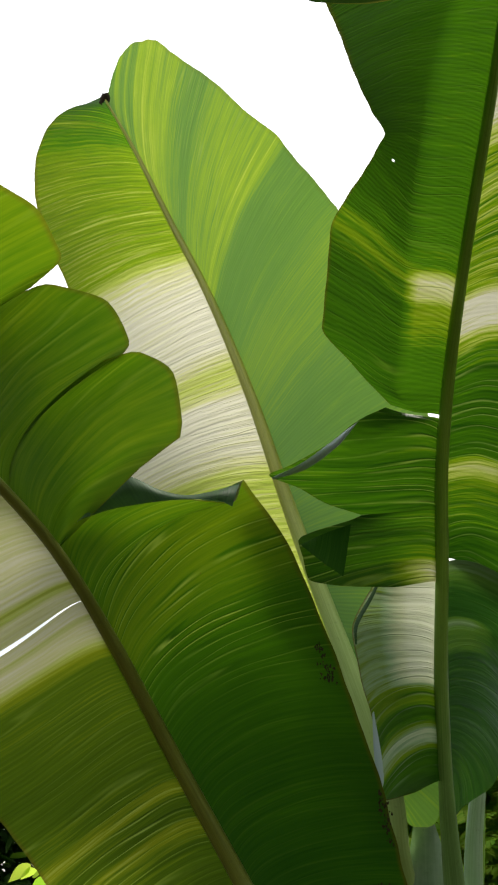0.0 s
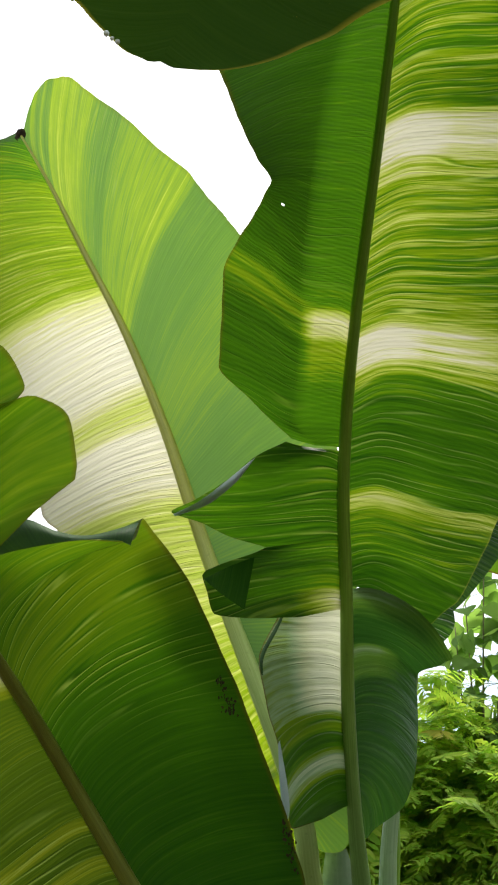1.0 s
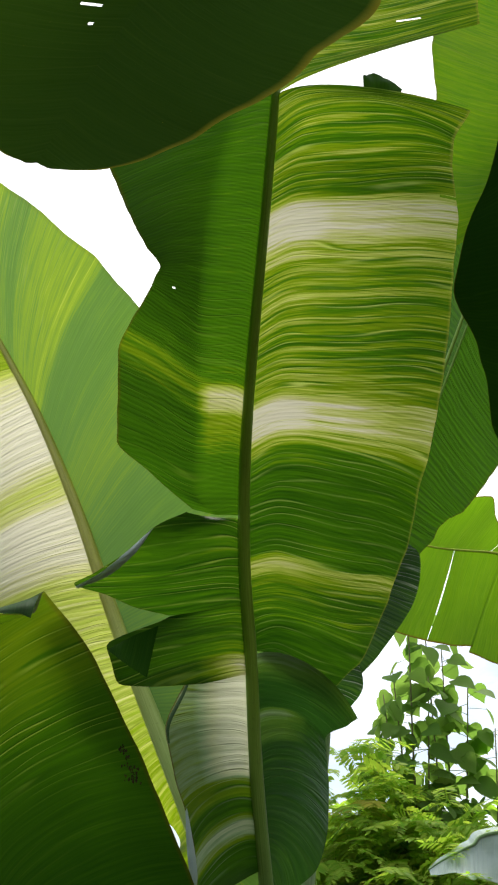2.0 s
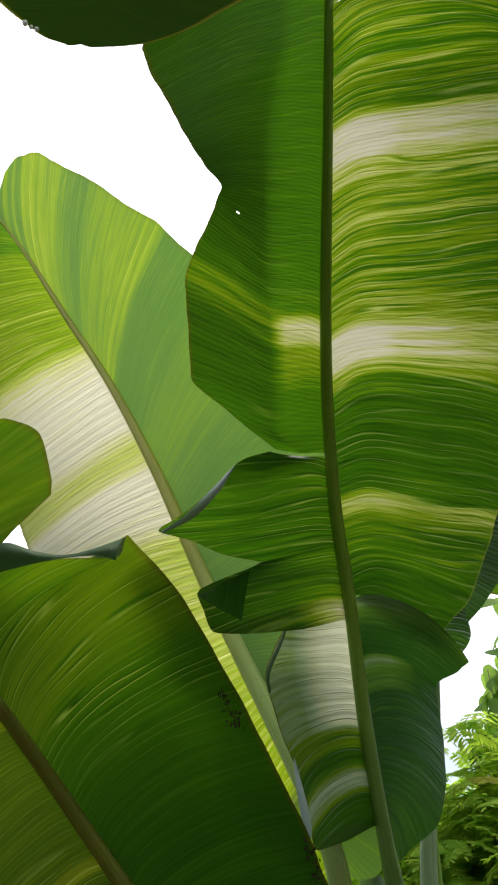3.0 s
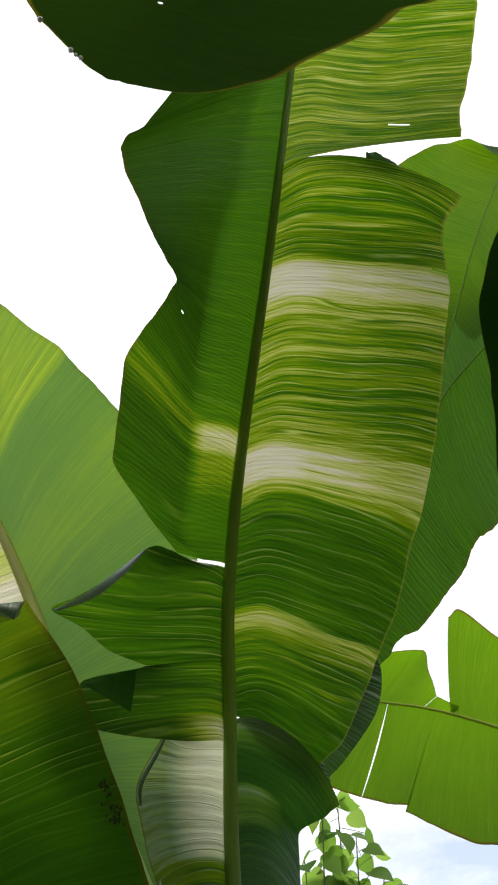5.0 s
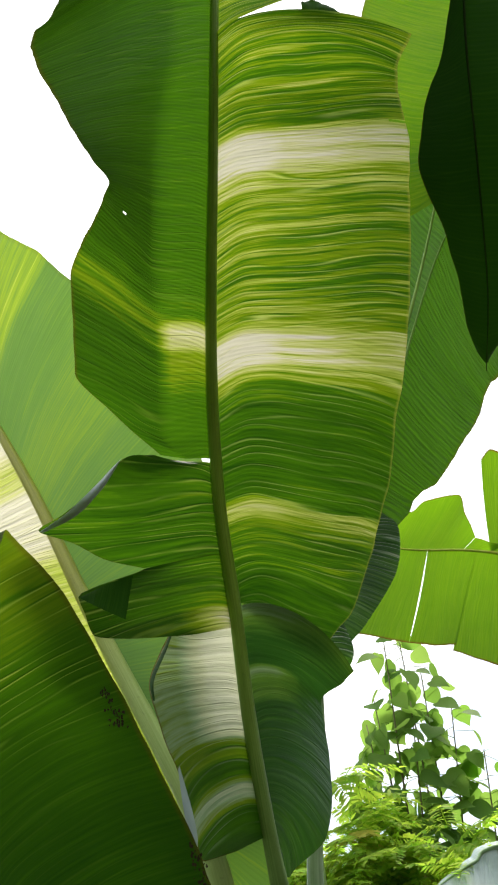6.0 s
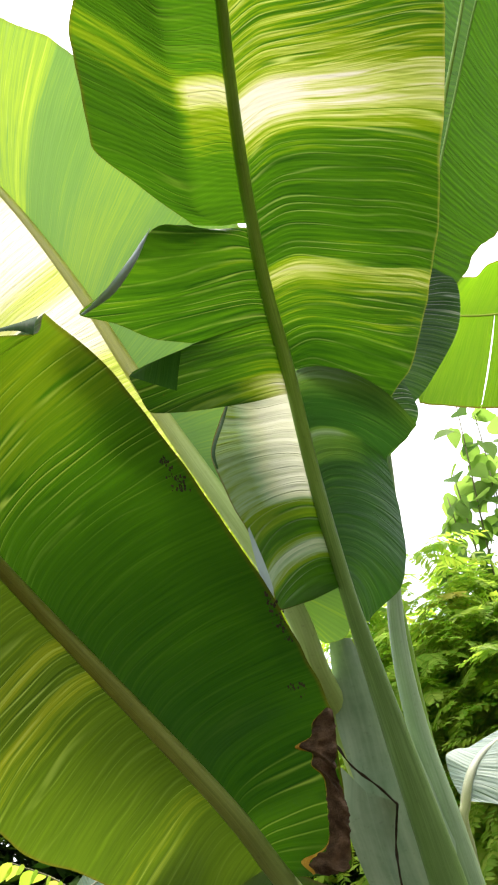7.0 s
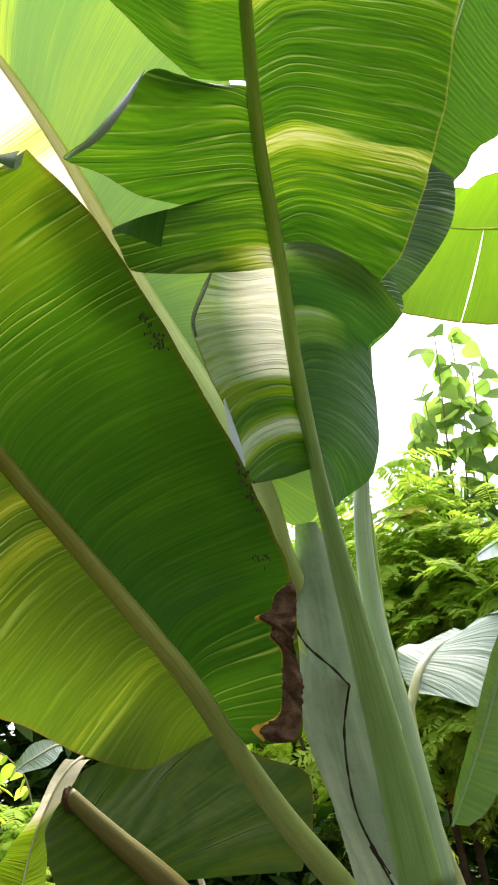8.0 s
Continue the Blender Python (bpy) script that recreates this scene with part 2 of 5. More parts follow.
def foliage_material(name, low, high, thru_low, thru_high, rough=0.45, through_part=0.5, flush=None):
    """Small leaves, each one of its own tint; flush: the reddish tint of a few new ones."""
    m = Mat(name)
    rnd = m.add("ShaderNodeNewGeometry").outputs["Random Per Island"]
    co = m.add("ShaderNodeTexCoord").outputs["Object"]
    own = m.add("ShaderNodeObjectInfo").outputs["Random"]
    rnd = m.math("FRACT", m.math("ADD", rnd, own))
    f = m.math("ADD", m.math("MULTIPLY", rnd, 0.75), m.math("MULTIPLY", m.noise(co, 30.0, 3.0), 0.3), clamp=True)
    face, thru = m.ramp(f, [(0.1, low), (0.9, high)]), m.ramp(f, [(0.1, thru_low), (0.9, thru_high)])
    if flush:
        new_growth = m.ramp(own, [(0.955, 0.0), (0.975, 0.6)])
        face, thru = m.mix(new_growth, face, flush), m.mix(new_growth, thru, flush)
    return m.finish(face, rough, m.bump(m.noise(co, 120.0, 2.0), 0.2, 0.002), thru, through_part, 0.04)


# ---- builders ----
def mesh_object(name, verts, faces, material, parent=None, uvs=None, label="", edge=None):
    """One mesh object; uvs: one pair for each vertex."""
    me = bpy.data.meshes.new(name)
    me.from_pydata([tuple(v) for v in verts], [], faces)
    if uvs is not None:
        layer = me.uv_layers.new(name="UVMap")
        idx = np.zeros(len(me.loops), dtype=np.int32)
        me.loops.foreach_get("vertex_index", idx)
        layer.data.foreach_set("uv", np.asarray(uvs, dtype=np.float32)[idx].ravel())
    if edge is not None:
        layer = me.uv_layers.new(name="edge")
        layer.data.foreach_set("uv", np.asarray(edge, dtype=np.float32)[idx].ravel())
    me.polygons.foreach_set("use_smooth", [True] * len(me.polygons))
    for mt in (material if isinstance(material, (list, tuple)) else [material]):
        me.materials.append(mt)
    me.update()
    ob = new(name, me)
    if parent is not None:
        ob.parent = parent
    if label:
        tagged(ob, label=label)
    return ob


def smooth_line(points, per=14):
    """A Catmull-Rom curve through points, with its length fractions and length."""
    p = np.array(points, dtype=float)
    e = np.vstack([2 * p[0] - p[1], p, 2 * p[-1] - p[-2]])
    out = []
    for i in range(1, len(e) - 2):
        a, b, c, d = e[i - 1:i + 3]
        for q in range(per):
            w = q / per
            out.append(0.5 * (2 * b + (c - a) * w + (2 * a - 5 * b + 4 * c - d) * w ** 2 + (3 * b - a - 3 * c + d) * w ** 3))
    out.append(e[-2])
    out = np.array(out)
    run = np.r_[0, np.cumsum(np.linalg.norm(np.diff(out, axis=0), axis=1))]
    return out, run / run[-1], run[-1]


def along(line, fr, s):
    return np.array([np.interp(s, fr, line[:, i]) for i in range(3)])


def tube(line, radii, sides=12, flat=1.0, up=(0, -1, 0)):
    """Rings along a line; returns vertices, faces and uvs. flat squeezes it along up."""
    line = np.asarray(line)
    tan = np.gradient(line, axis=0)
    tan /= np.linalg.norm(tan, axis=1)[:, None]
    run = np.r_[0, np.cumsum(np.linalg.norm(np.diff(line, axis=0), axis=1))]
    up = np.asarray(up, dtype=float)
    verts, faces, uvs = [], [], []
    for i, (c, t, r) in enumerate(zip(line, tan, radii)):
        n = up - t * up.dot(t)
        n /= np.linalg.norm(n)
        b = np.cross(t, n)
        for q in range(sides):
            a = 2 * math.pi * q / sides
            verts.append(c + b * math.cos(a) * r + n * math.sin(a) * r * flat)
            uvs.append((run[i], q / sides))
    for i in range(len(line) - 1):
        for q in range(sides):
            a, b2 = i * sides + q, i * sides + (q + 1) % sides
            faces.append((a, b2, b2 + sides, a + sides))
    faces.append(tuple(range(sides))[::-1])
    faces.append(tuple((len(line) - 1) * sides + q for q in range(sides)))
    return verts, faces, uvs


def blend(table, s):
    """Smooth value between stations by a limited cubic."""
    x, y = table[:, 0], table[:, 1:]
    i = int(np.clip(np.searchsorted(x, s) - 1, 0, len(x) - 2))
    h = max(x[i + 1] - x[i], 1e-6)
    d = (y[1:] - y[:-1]) / np.maximum(x[1:] - x[:-1], 1e-6)[:, None]

    def slope(j):
        if j <= 0 or j >= len(x) - 1:
            return d[min(max(j - 1, 0), len(d) - 1)] if j else d[0]
        a, b = d[j - 1], d[j]
        return np.where(a * b > 0, 2 * a * b / np.where(np.abs(a + b) < 1e-9, 1e-9, a + b), 0.0)

    w = (s - x[i]) / h
    m0, m1 = slope(i) * h, slope(i + 1) * h
    return (2 * w ** 3 - 3 * w ** 2 + 1) * y[i] + (w ** 3 - 2 * w ** 2 + w) * m0 + (-2 * w ** 3 + 3 * w ** 2) * y[i + 1] + (w ** 3 - w ** 2) * m1


def blade(mid, sides, step=0.006, across=16, ripple=0.003, seed=0, crease=0.0, bow=0.04, holes=(), only=None, sweep=0.0):
    """The blade of a leaf. sides: for each half a list of lobes, each a list of veins (place on the midrib 0..1, the vein's end and, if given, a point
    on its way, both from the midrib). Returns vertices, faces, uvs and the half of each face."""
    line, fr, length = smooth_line(mid)
    verts, faces, uvs, half, edge = [], [], [], [], []
    for hi, lobes in enumerate(sides):
        for li, lobe in enumerate(lobes):
            if only is not None and (hi, li) not in only:
                continue
            rows = []
            for r in lobe:
                r = np.array(r, dtype=float)
                if len(r) == 4:
                    e = r[1:4]
                    lift = np.array((0, np.linalg.norm(e) * bow, 0))
                    r = np.r_[r, e * 0.5 + lift]
                rows.append(r)
            tab = np.array(rows)
            s0, s1 = tab[0, 0], tab[-1, 0]
            n = max(6, int((s1 - s0) * length / step))
            base = len(verts)
            for i in range(n + 1):
                s = s0 + (s1 - s0) * i / n
                o = along(line, fr, s)
                tip = along(line, fr, max(s - 0.01, 0.0)) - along(line, fr, min(s + 0.01, 1.0))
                tip /= np.linalg.norm(tip)
                val = blend(tab, s)
                e, c = val[:3], val[3:]
                q = np.linalg.norm(c) / (np.linalg.norm(c) + np.linalg.norm(e - c) + 1e-9)
                size = np.linalg.norm(e)
                wob = noise.noise((s * length * 26, seed + li * 3.1, hi * 5.0)) * ripple
                wave = noise.noise((s * length * 9, seed + li * 2.3 + 40, hi * 5.0))
                for j in range(across + 1):
                    w = j / across
                    # the vein: a curve through the origin, c at q and e at 1
                    if w < q:
                        k = w / q
                        lin = c * k
                    else:
                        k = (w - q) / (1 - q)
                        lin = c + (e - c) * k
                    qq = max(q * (1 - q), 0.05)
                    par = c * (w * (1 - w) / qq) + e * (w * (w - q) / max(1 - q, 0.05))
                    fold = crease if hi == 0 and li == 0 else 0.0
                    p = lin * fold + par * (1 - fold)
                    p = p * (1 + wob / max(size, 0.02) * w)
                    p = p + tip * sweep * min(size / 0.2, 1.0) * (1 - math.exp(-w / 0.09) - w * (1 - math.exp(-1 / 0.09)))
                    p = p + np.array((0, 1, 0)) * wave * 0.010 * min(size / 0.2, 1) * w * w
                    verts.append(o + p)
                    uvs.append((s * length, w * size))
                    edge.append((w, s))
            for i in range(n):
                for j in range(across):
                    a = base + i * (across + 1) + j
                    sc, wc = s0 + (s1 - s0) * (i + 0.5) / n, (j + 0.5) / across
                    if any(h == hi and abs(sc - hs) < ds and abs(wc - hw) < dw for h, hs, hw, ds, dw in holes):
                        continue
                    faces.append((a, a + 1, a + across + 2, a + across + 1))
                    half.append(hi)
    return verts, faces, uvs, half, edge, line, fr, length


def banana_leaf(plant, name, mid, left, right, mats, rib, rib_mat, label, seed=0, crease=0.0, bow=0.04, ripple=0.003, step=0.006, rib_end=1.0, rib_start=0.0, holes=(), across=16, special=None, rib_back=0.0, sweep=0.0):
    """A leaf with its midrib and petiole; every lobe past the first of a half is a torn lobe of its own. rib: radius at the tip, where the blade
    ends, and at the foot; special: materials of single lobes by (half, lobe)."""
    special = special or {}
    shape = dict(seed=seed, crease=crease, bow=bow, ripple=ripple, step=step, holes=holes, across=across, sweep=sweep)
    v, f, uv, half, edge, line, fr, length = blade(mid, (left, right), only=((0, 0), (1, 0)), **shape)
    ob = mesh_object(name, v, f, list(mats), plant, uv, label, edge)
    ob.data.polygons.foreach_set("material_index", half)
    for hi, lobes in enumerate((left, right)):
        for li in range(1, len(lobes)):
            v, f, uv, half, edge, *rest = blade(mid, (left, right), only=((hi, li),), **shape)
            mesh_object("torn_lobe", v, f, special.get((hi, li), mats[hi]), ob, uv, "", edge)
    last = max(l[-1][0] for side in (left, right) for l in side)
    keep = (fr <= rib_end) & (fr >= rib_start)
    pts, frs = line[keep], fr[keep]
    radii = np.interp(frs, [0, last * 0.2, last, 1.0], [rib[0], rib[0] * 0.6 + rib[1] * 0.3, rib[1], rib[2]])
    pts = pts + np.array((0, -1, 0)) * (radii * 0.35 - rib_back)[:, None]
    tv, tf, tu = tube(pts, radii, 14)
    mesh_object("midrib", tv, tf, rib_mat, ob, tu)
    return ob


def flap(parent, name, outer, inner, material, bulge=0.01, label="", jag=0.0, seed=0, across=8, per=8, thick=0.0):
    """A turned-over margin or dry piece between two lines, bulging towards the open side."""
    a, fa, la = smooth_line(outer, per)
    b, fb, lb = smooth_line(inner, per)
    n = max(len(a), len(b))
    verts, faces, uvs, edge = [], [], [], []
    for i in range(n):
        s = i / (n - 1)
        p, q = along(a, fa, s), along(b, fb, s)
        wide = np.linalg.norm(p - q)
        rag = noise.noise((s * la * 160, seed, 0.0)) * jag
        for j in range(across + 1):
            w = j / across
            c = q + (p - q) * (w * (1 + rag) - rag * 0.5)
            c = c + np.array((0, -1, 0)) * (bulge * math.sin(math.pi * w) * min(wide / 0.03, 1.0))
            if thick:
                c = c + np.array((0, -1, 0)) * noise.noise((s * la * 60, w * wide * 60, seed)) * thick
            verts.append(c)
            uvs.append((s * la, w * wide))
            edge.append((0.5, s))
    for i in range(n - 1):
        for j in range(across):
            k = i * (across + 1) + j
            faces.append((k, k + 1, k + across + 2, k + across + 1))
    return mesh_object(name, verts, faces, material, parent, uvs, label, edge)


def plant_root(label, category="banana plant", name="banana_plant", group=""):
    return tagged(new(name), label=label, category=category, group=group)


def pseudostem(parent, foot, top, r0, r1, material):
    line, fr, _ = smooth_line([foot, (np.array(foot) * 0.5 + np.array(top) * 0.5 + np.array((0.01, 0, 0))), top], 10)
    radii = np.interp(fr, [0, 0.15, 1], [r0 * 1.2, r0, r1])
    v, f, u = tube(line, radii, 20)
    return mesh_object("pseudostem", v, f, material, parent, u)


# ---- shrubs: leaves by the thousand, joined into one crown a shrub ----
LEAFLET = ((0, 0, 0), (0.30, 0.22, 0.03), (0.30, -0.22, 0.03), (0.68, 0.16, 0.01), (0.68, -0.16, 0.01), (1.0, 0, -0.06), (0.45, 0, 0))
LEAFLET_FACES = ((0, 6, 1), (0, 2, 6), (6, 3, 1), (6, 2, 4), (6, 5, 3), (6, 4, 5))


def outlined_leaf(outline, fold, droop):
    """A small leaf from half its outline, folded along the midrib and drooping; returns vertices and faces."""
    verts, faces = [], []
    for x, y in outline:
        z = -droop * x * x
        verts += [(x, y, z + fold * y), (max(x, 0.0), 0.0, z), (x, -y, z + fold * y)]
    for i in range(len(outline) - 1):
        a = i * 3
        faces += [(a, a + 1, a + 4, a + 3), (a + 1, a + 2, a + 5, a + 4)]
    return verts, faces


HEART, HEART_FACES = outlined_leaf([(0.0, 0.02), (-0.05, 0.17), (-0.03, 0.30), (0.05, 0.40), (0.17, 0.47), (0.31, 0.48), (0.45, 0.45), (0.58, 0.37), (0.71, 0.29), (0.82, 0.18), (0.93, 0.09), (1.08, 0.004)], 0.16, 0.12)
SLIM, SLIM_FACES = outlined_leaf([(0.0, 0.02), (0.25, 0.15), (0.65, 0.14), (1.0, 0.004)], 0.15, 0.10)


class Heap:
    """Collects many small leaves into one mesh."""

    def __init__(self):
        self.v, self.f = [], []

    def put(self, shape, faces, m, size):
        base = len(self.v)
        for p in shape:
            self.v.append(tuple(m @ (Vector(p) * size)))
        self.f.extend(tuple(base + i for i in q) for q in faces)

    def done(self, name, material, parent, label=""):
        ob = mesh_object(name, self.v, self.f, material, parent, None, label)
        ob["kind"] = "stuff"
        return ob


def turned(at, heading, pitch, roll):
    return Matrix.Translation(at) @ Euler((roll, pitch, heading), "XYZ").to_matrix().to_4x4()


def stem_mesh(points, r0, r1, sides=6):
    line, fr, _ = smooth_line(points, 6)
    return tube(line, np.interp(fr, [0, 1], [r0, r1]), sides, up=(0.3, -1, 0.1)), line, fr


# ---- fitted leaf forms: midrib, then the veins of each half, lobe by lobe ----
# LEAF_B
LEAF_B_MID = [(0.534, 0.66, 3.622), (0.483, 0.77, 3.231), (0.444, 0.88, 2.983), (0.379, 1.03, 2.594), (0.328, 1.21, 2.275), (0.313, 1.34, 2.084), (0.315, 1.43, 1.921), (0.311, 1.49, 1.758), (0.311, 1.53, 1.577), (0.32, 1.57, 1.383), (0.329, 1.6, 1.185), (0.332, 1.62, 0.993)]
LEAF_B_RIGHT = [
    [(0.015, 0.055, -0.011, 0.035), (0.064, 0.275, -0.047, 0.039), (0.144, 0.365, -0.05, -0.004),
     (0.202, 0.392, -0.036, 0.052), (0.24, 0.387, -0.03, 0.055), (0.267, 0.367, -0.027, 0.039),
     (0.293, 0.377, -0.032, 0.07), (0.32, 0.393, -0.048, 0.138, 0.188, -0.028, 0.07)],
    [(0.32, 0.322, -0.048, -0.093, 0.11, -0.088, -0.097), (0.348, 0.314, -0.03, -0.037, 0.15, -0.045, 0.005), (0.371, 0.319, -0.03, -0.015, 0.169, -0.01, 0.023),
     (0.403, 0.328, -0.027, -0.036, 0.17, -0.017, -0.001), (0.43, 0.333, -0.023, -0.025, 0.167, -0.013, 0.001), (0.464, 0.336, -0.021, -0.019, 0.171, -0.011, 0.013),
     (0.49, 0.329, -0.018, -0.035, 0.167, -0.008, 0.001), (0.519, 0.318, -0.01, -0.051, 0.162, -0.01, -0.011), (0.545, 0.304, 0.02, -0.061, 0.167, 0, -0.002),
     (0.575, 0.297, 0.061, -0.059, 0.151, 0.001, -0.024), (0.607, 0.281, 0.109, -0.035, 0.126, 0.009, -0.026), (0.634, 0.248, 0.111, -0.03, 0.115, 0.011, -0.026),
     (0.65, 0.217, 0.119, -0.037, 0.103, 0.029, -0.005), (0.658, 0.194, 0.13, -0.031, 0.097, 0.05, -0.01), (0.664, 0.167, 0.132, -0.037, 0.079, 0.062, -0.014)],
    [(0.666, 0.192, 0.1, -0.098, 0.087, 0.02, -0.015), (0.683, 0.183, 0.121, -0.055, 0.084, 0.041, -0.01), (0.702, 0.151, 0.161, -0.014, 0.085, 0.071, 0.008),
     (0.727, 0.154, 0.17, -0.008, 0.09, 0.08, 0.018), (0.746, 0.143, 0.157, -0.031, 0.084, 0.077, 0.001), (0.764, 0.104, 0.126, -0.061, 0.067, 0.066, -0.02),
     (0.78, 0.034, 0.077, -0.062, 0.03, 0.047, -0.026), (0.792, 0.011, 0.03, -0.02)],
]
LEAF_B_LEFT = [
    [(0.015, -0.085, -0.011, -0.127), (0.082, -0.205, -0.06, -0.352), (0.194, -0.274, -0.085, -0.452, -0.098, -0.025, -0.118),
     (0.232, -0.318, -0.07, -0.438, -0.07, -0.01, -0.063), (0.263, -0.335, -0.063, -0.352, -0.069, -0.003, -0.038), (0.301, -0.319, -0.079, -0.274, -0.066, 0.001, -0.009),
     (0.34, -0.282, -0.098, -0.219, -0.082, -0.008, -0.026), (0.382, -0.241, -0.122, -0.174, -0.094, -0.012, -0.005), (0.413, -0.207, -0.14, -0.143, -0.099, -0.02, -0.003),
     (0.444, -0.175, -0.162, -0.087, -0.098, -0.032, 0.001), (0.471, -0.18, -0.175, -0.04, -0.097, -0.03, 0), (0.499, -0.201, -0.181, -0.009, -0.091, -0.031, 0.012),
     (0.516, -0.215, -0.166, 0.007, -0.086, -0.026, 0.015), (0.536, -0.212, -0.156, 0.009, -0.085, -0.026, 0.007), (0.558, -0.212, -0.141, 0.005, -0.084, -0.021, 0.003),
     (0.569, -0.157, -0.07, 0.017, -0.084, -0.01, 0.001), (0.582, -0.088, -0.011, 0.018, -0.049, -0.011, 0.001)],
    [(0.584, -0.101, -0.044, 0.004, -0.058, -0.014, 0.002), (0.593, -0.158, -0.154, -0.045, -0.081, -0.049, -0.008), (0.6, -0.198, -0.13, -0.05, -0.104, -0.05, -0.021),
     (0.607, -0.246, -0.116, -0.053, -0.131, -0.051, -0.034), (0.616, -0.283, -0.114, -0.044, -0.147, -0.054, -0.03), (0.624, -0.237, -0.086, -0.029, -0.129, -0.046, -0.018),
     (0.631, -0.186, -0.035, -0.017, -0.1, -0.025, -0.015), (0.637, -0.135, -0.024, -0.011, -0.083, -0.024, -0.012)],
    [(0.637, -0.134, -0.024, -0.012, -0.082, -0.024, -0.01), (0.642, -0.16, -0.05, -0.016, -0.093, -0.03, -0.016), (0.648, -0.24, -0.099, -0.044, -0.131, -0.049, -0.023),
     (0.656, -0.235, -0.109, -0.053, -0.133, -0.059, -0.027), (0.666, -0.225, -0.11, -0.056, -0.134, -0.06, -0.025), (0.672, -0.176, -0.097, -0.045, -0.108, -0.057, -0.022),
     (0.678, -0.087, -0.064, -0.021)],
    [(0.675, -0.09, -0.021, 0.021, -0.056, 0.009, 0.006), (0.689, -0.128, -0.046, 0, -0.072, -0.006, 0.002), (0.707, -0.15, -0.063, -0.008, -0.08, -0.013, 0.009),
     (0.725, -0.14, -0.079, -0.026, -0.08, -0.029, -0.002), (0.741, -0.127, -0.09, -0.038, -0.074, -0.04, -0.006), (0.759, -0.117, -0.111, -0.053, -0.07, -0.051, -0.015),
     (0.772, -0.117, -0.119, -0.058, -0.069, -0.059, -0.019), (0.782, -0.112, -0.114, -0.046, -0.066, -0.054, -0.016), (0.787, -0.061, -0.067, -0.019)],
]
# LEAF_A
LEAF_A_MID = [(-0.418, 2., 3.481), (-0.316, 1.97, 3.261), (-0.208, 1.92, 2.991), (-0.094, 1.85, 2.702), (0.002, 1.76, 2.397), (0.071, 1.67, 2.127), (0.116, 1.62, 1.963), (0.219, 1.56, 1.623), (0.24, 1.6, 1.483), (0.276, 1.76, 1.371), (0.298, 1.82, 1.155)]
LEAF_A_RIGHT = [
    [(0.007, -0.001, 0.002, 0.044, -0.004, 0.003, 0.026), (0.021, -0.001, -0.014, 0.145, -0.011, 0.002, 0.085), (0.055, -0.015, -0.023, 0.274, -0.028, 0.005, 0.158),
     (0.11, -0.027, -0.034, 0.412, -0.043, 0.008, 0.235), (0.19, -0.013, -0.049, 0.529, -0.035, 0.005, 0.293), (0.243, 0.031, -0.081, 0.511, -0.014, -0.01, 0.285),
     (0.299, 0.105, -0.119, 0.431, 0.025, -0.029, 0.245), (0.333, 0.158, -0.138, 0.387, 0.055, -0.039, 0.224), (0.375, 0.191, -0.14, 0.353, 0.075, -0.04, 0.206),
     (0.436, 0.229, -0.116, 0.344, 0.095, -0.028, 0.198), (0.5, 0.272, -0.087, 0.284, 0.12, -0.014, 0.164), (0.559, 0.286, -0.059, 0.17, 0.129, 0.001, 0.105),
     (0.611, 0.272, -0.017, 0.056, 0.122, 0.021, 0.045), (0.663, 0.229, 0.003, -0.016, 0.1, 0.03, 0.004), (0.713, 0.176, 0.017, -0.064, 0.076, 0.033, -0.023),
     (0.747, 0.125, 0.012, -0.055, 0.051, 0.025, -0.023), (0.769, 0.1, 0.014, -0.081), (0.78, 0.078, 0.015, -0.084),
     (0.79, 0.038, 0.016, -0.065), (0.8, 0.009, 0.014, -0.011)],
]
LEAF_A_LEFT = [
    [(0.007, -0.038, 0.102, 0.134, -0.02, 0.054, 0.073), (0.014, -0.091, 0.074, 0.089, -0.045, 0.046, 0.062), (0.037, -0.177, 0.061, 0.087, -0.09, 0.05, 0.075),
     (0.067, -0.245, 0.05, 0.069, -0.125, 0.053, 0.079), (0.102, -0.299, 0.053, 0.023, -0.152, 0.062, 0.068), (0.146, -0.319, 0.051, -0.027, -0.163, 0.066, 0.047),
     (0.193, -0.31, 0.043, -0.07, -0.155, 0.064, 0.025), (0.243, -0.29, 0.039, -0.103, -0.146, 0.062, 0.005), (0.293, -0.276, 0.047, -0.157, -0.139, 0.068, -0.027),
     (0.359, -0.284, 0.049, -0.161, -0.144, 0.073, -0.03), (0.427, -0.283, 0.037, -0.155, -0.141, 0.068, -0.03), (0.497, -0.283, 0.051, -0.099, -0.14, 0.075, -0.006),
     (0.54, -0.26, 0.046, -0.056, -0.127, 0.068, 0.009), (0.596, -0.198, 0.051, -0.039, -0.099, 0.061, 0.005), (0.66, -0.123, 0.061, -0.041, -0.061, 0.055, -0.007),
     (0.713, -0.057, 0.077, -0.036, -0.028, 0.053, -0.01), (0.754, -0.021, 0.094, -0.012, -0.012, 0.053, -0.005), (0.769, -0.039, 0.059, -0.012),
     (0.792, -0.033, 0.06, -0.03), (0.812, -0.013, 0.043, -0.011)],
]
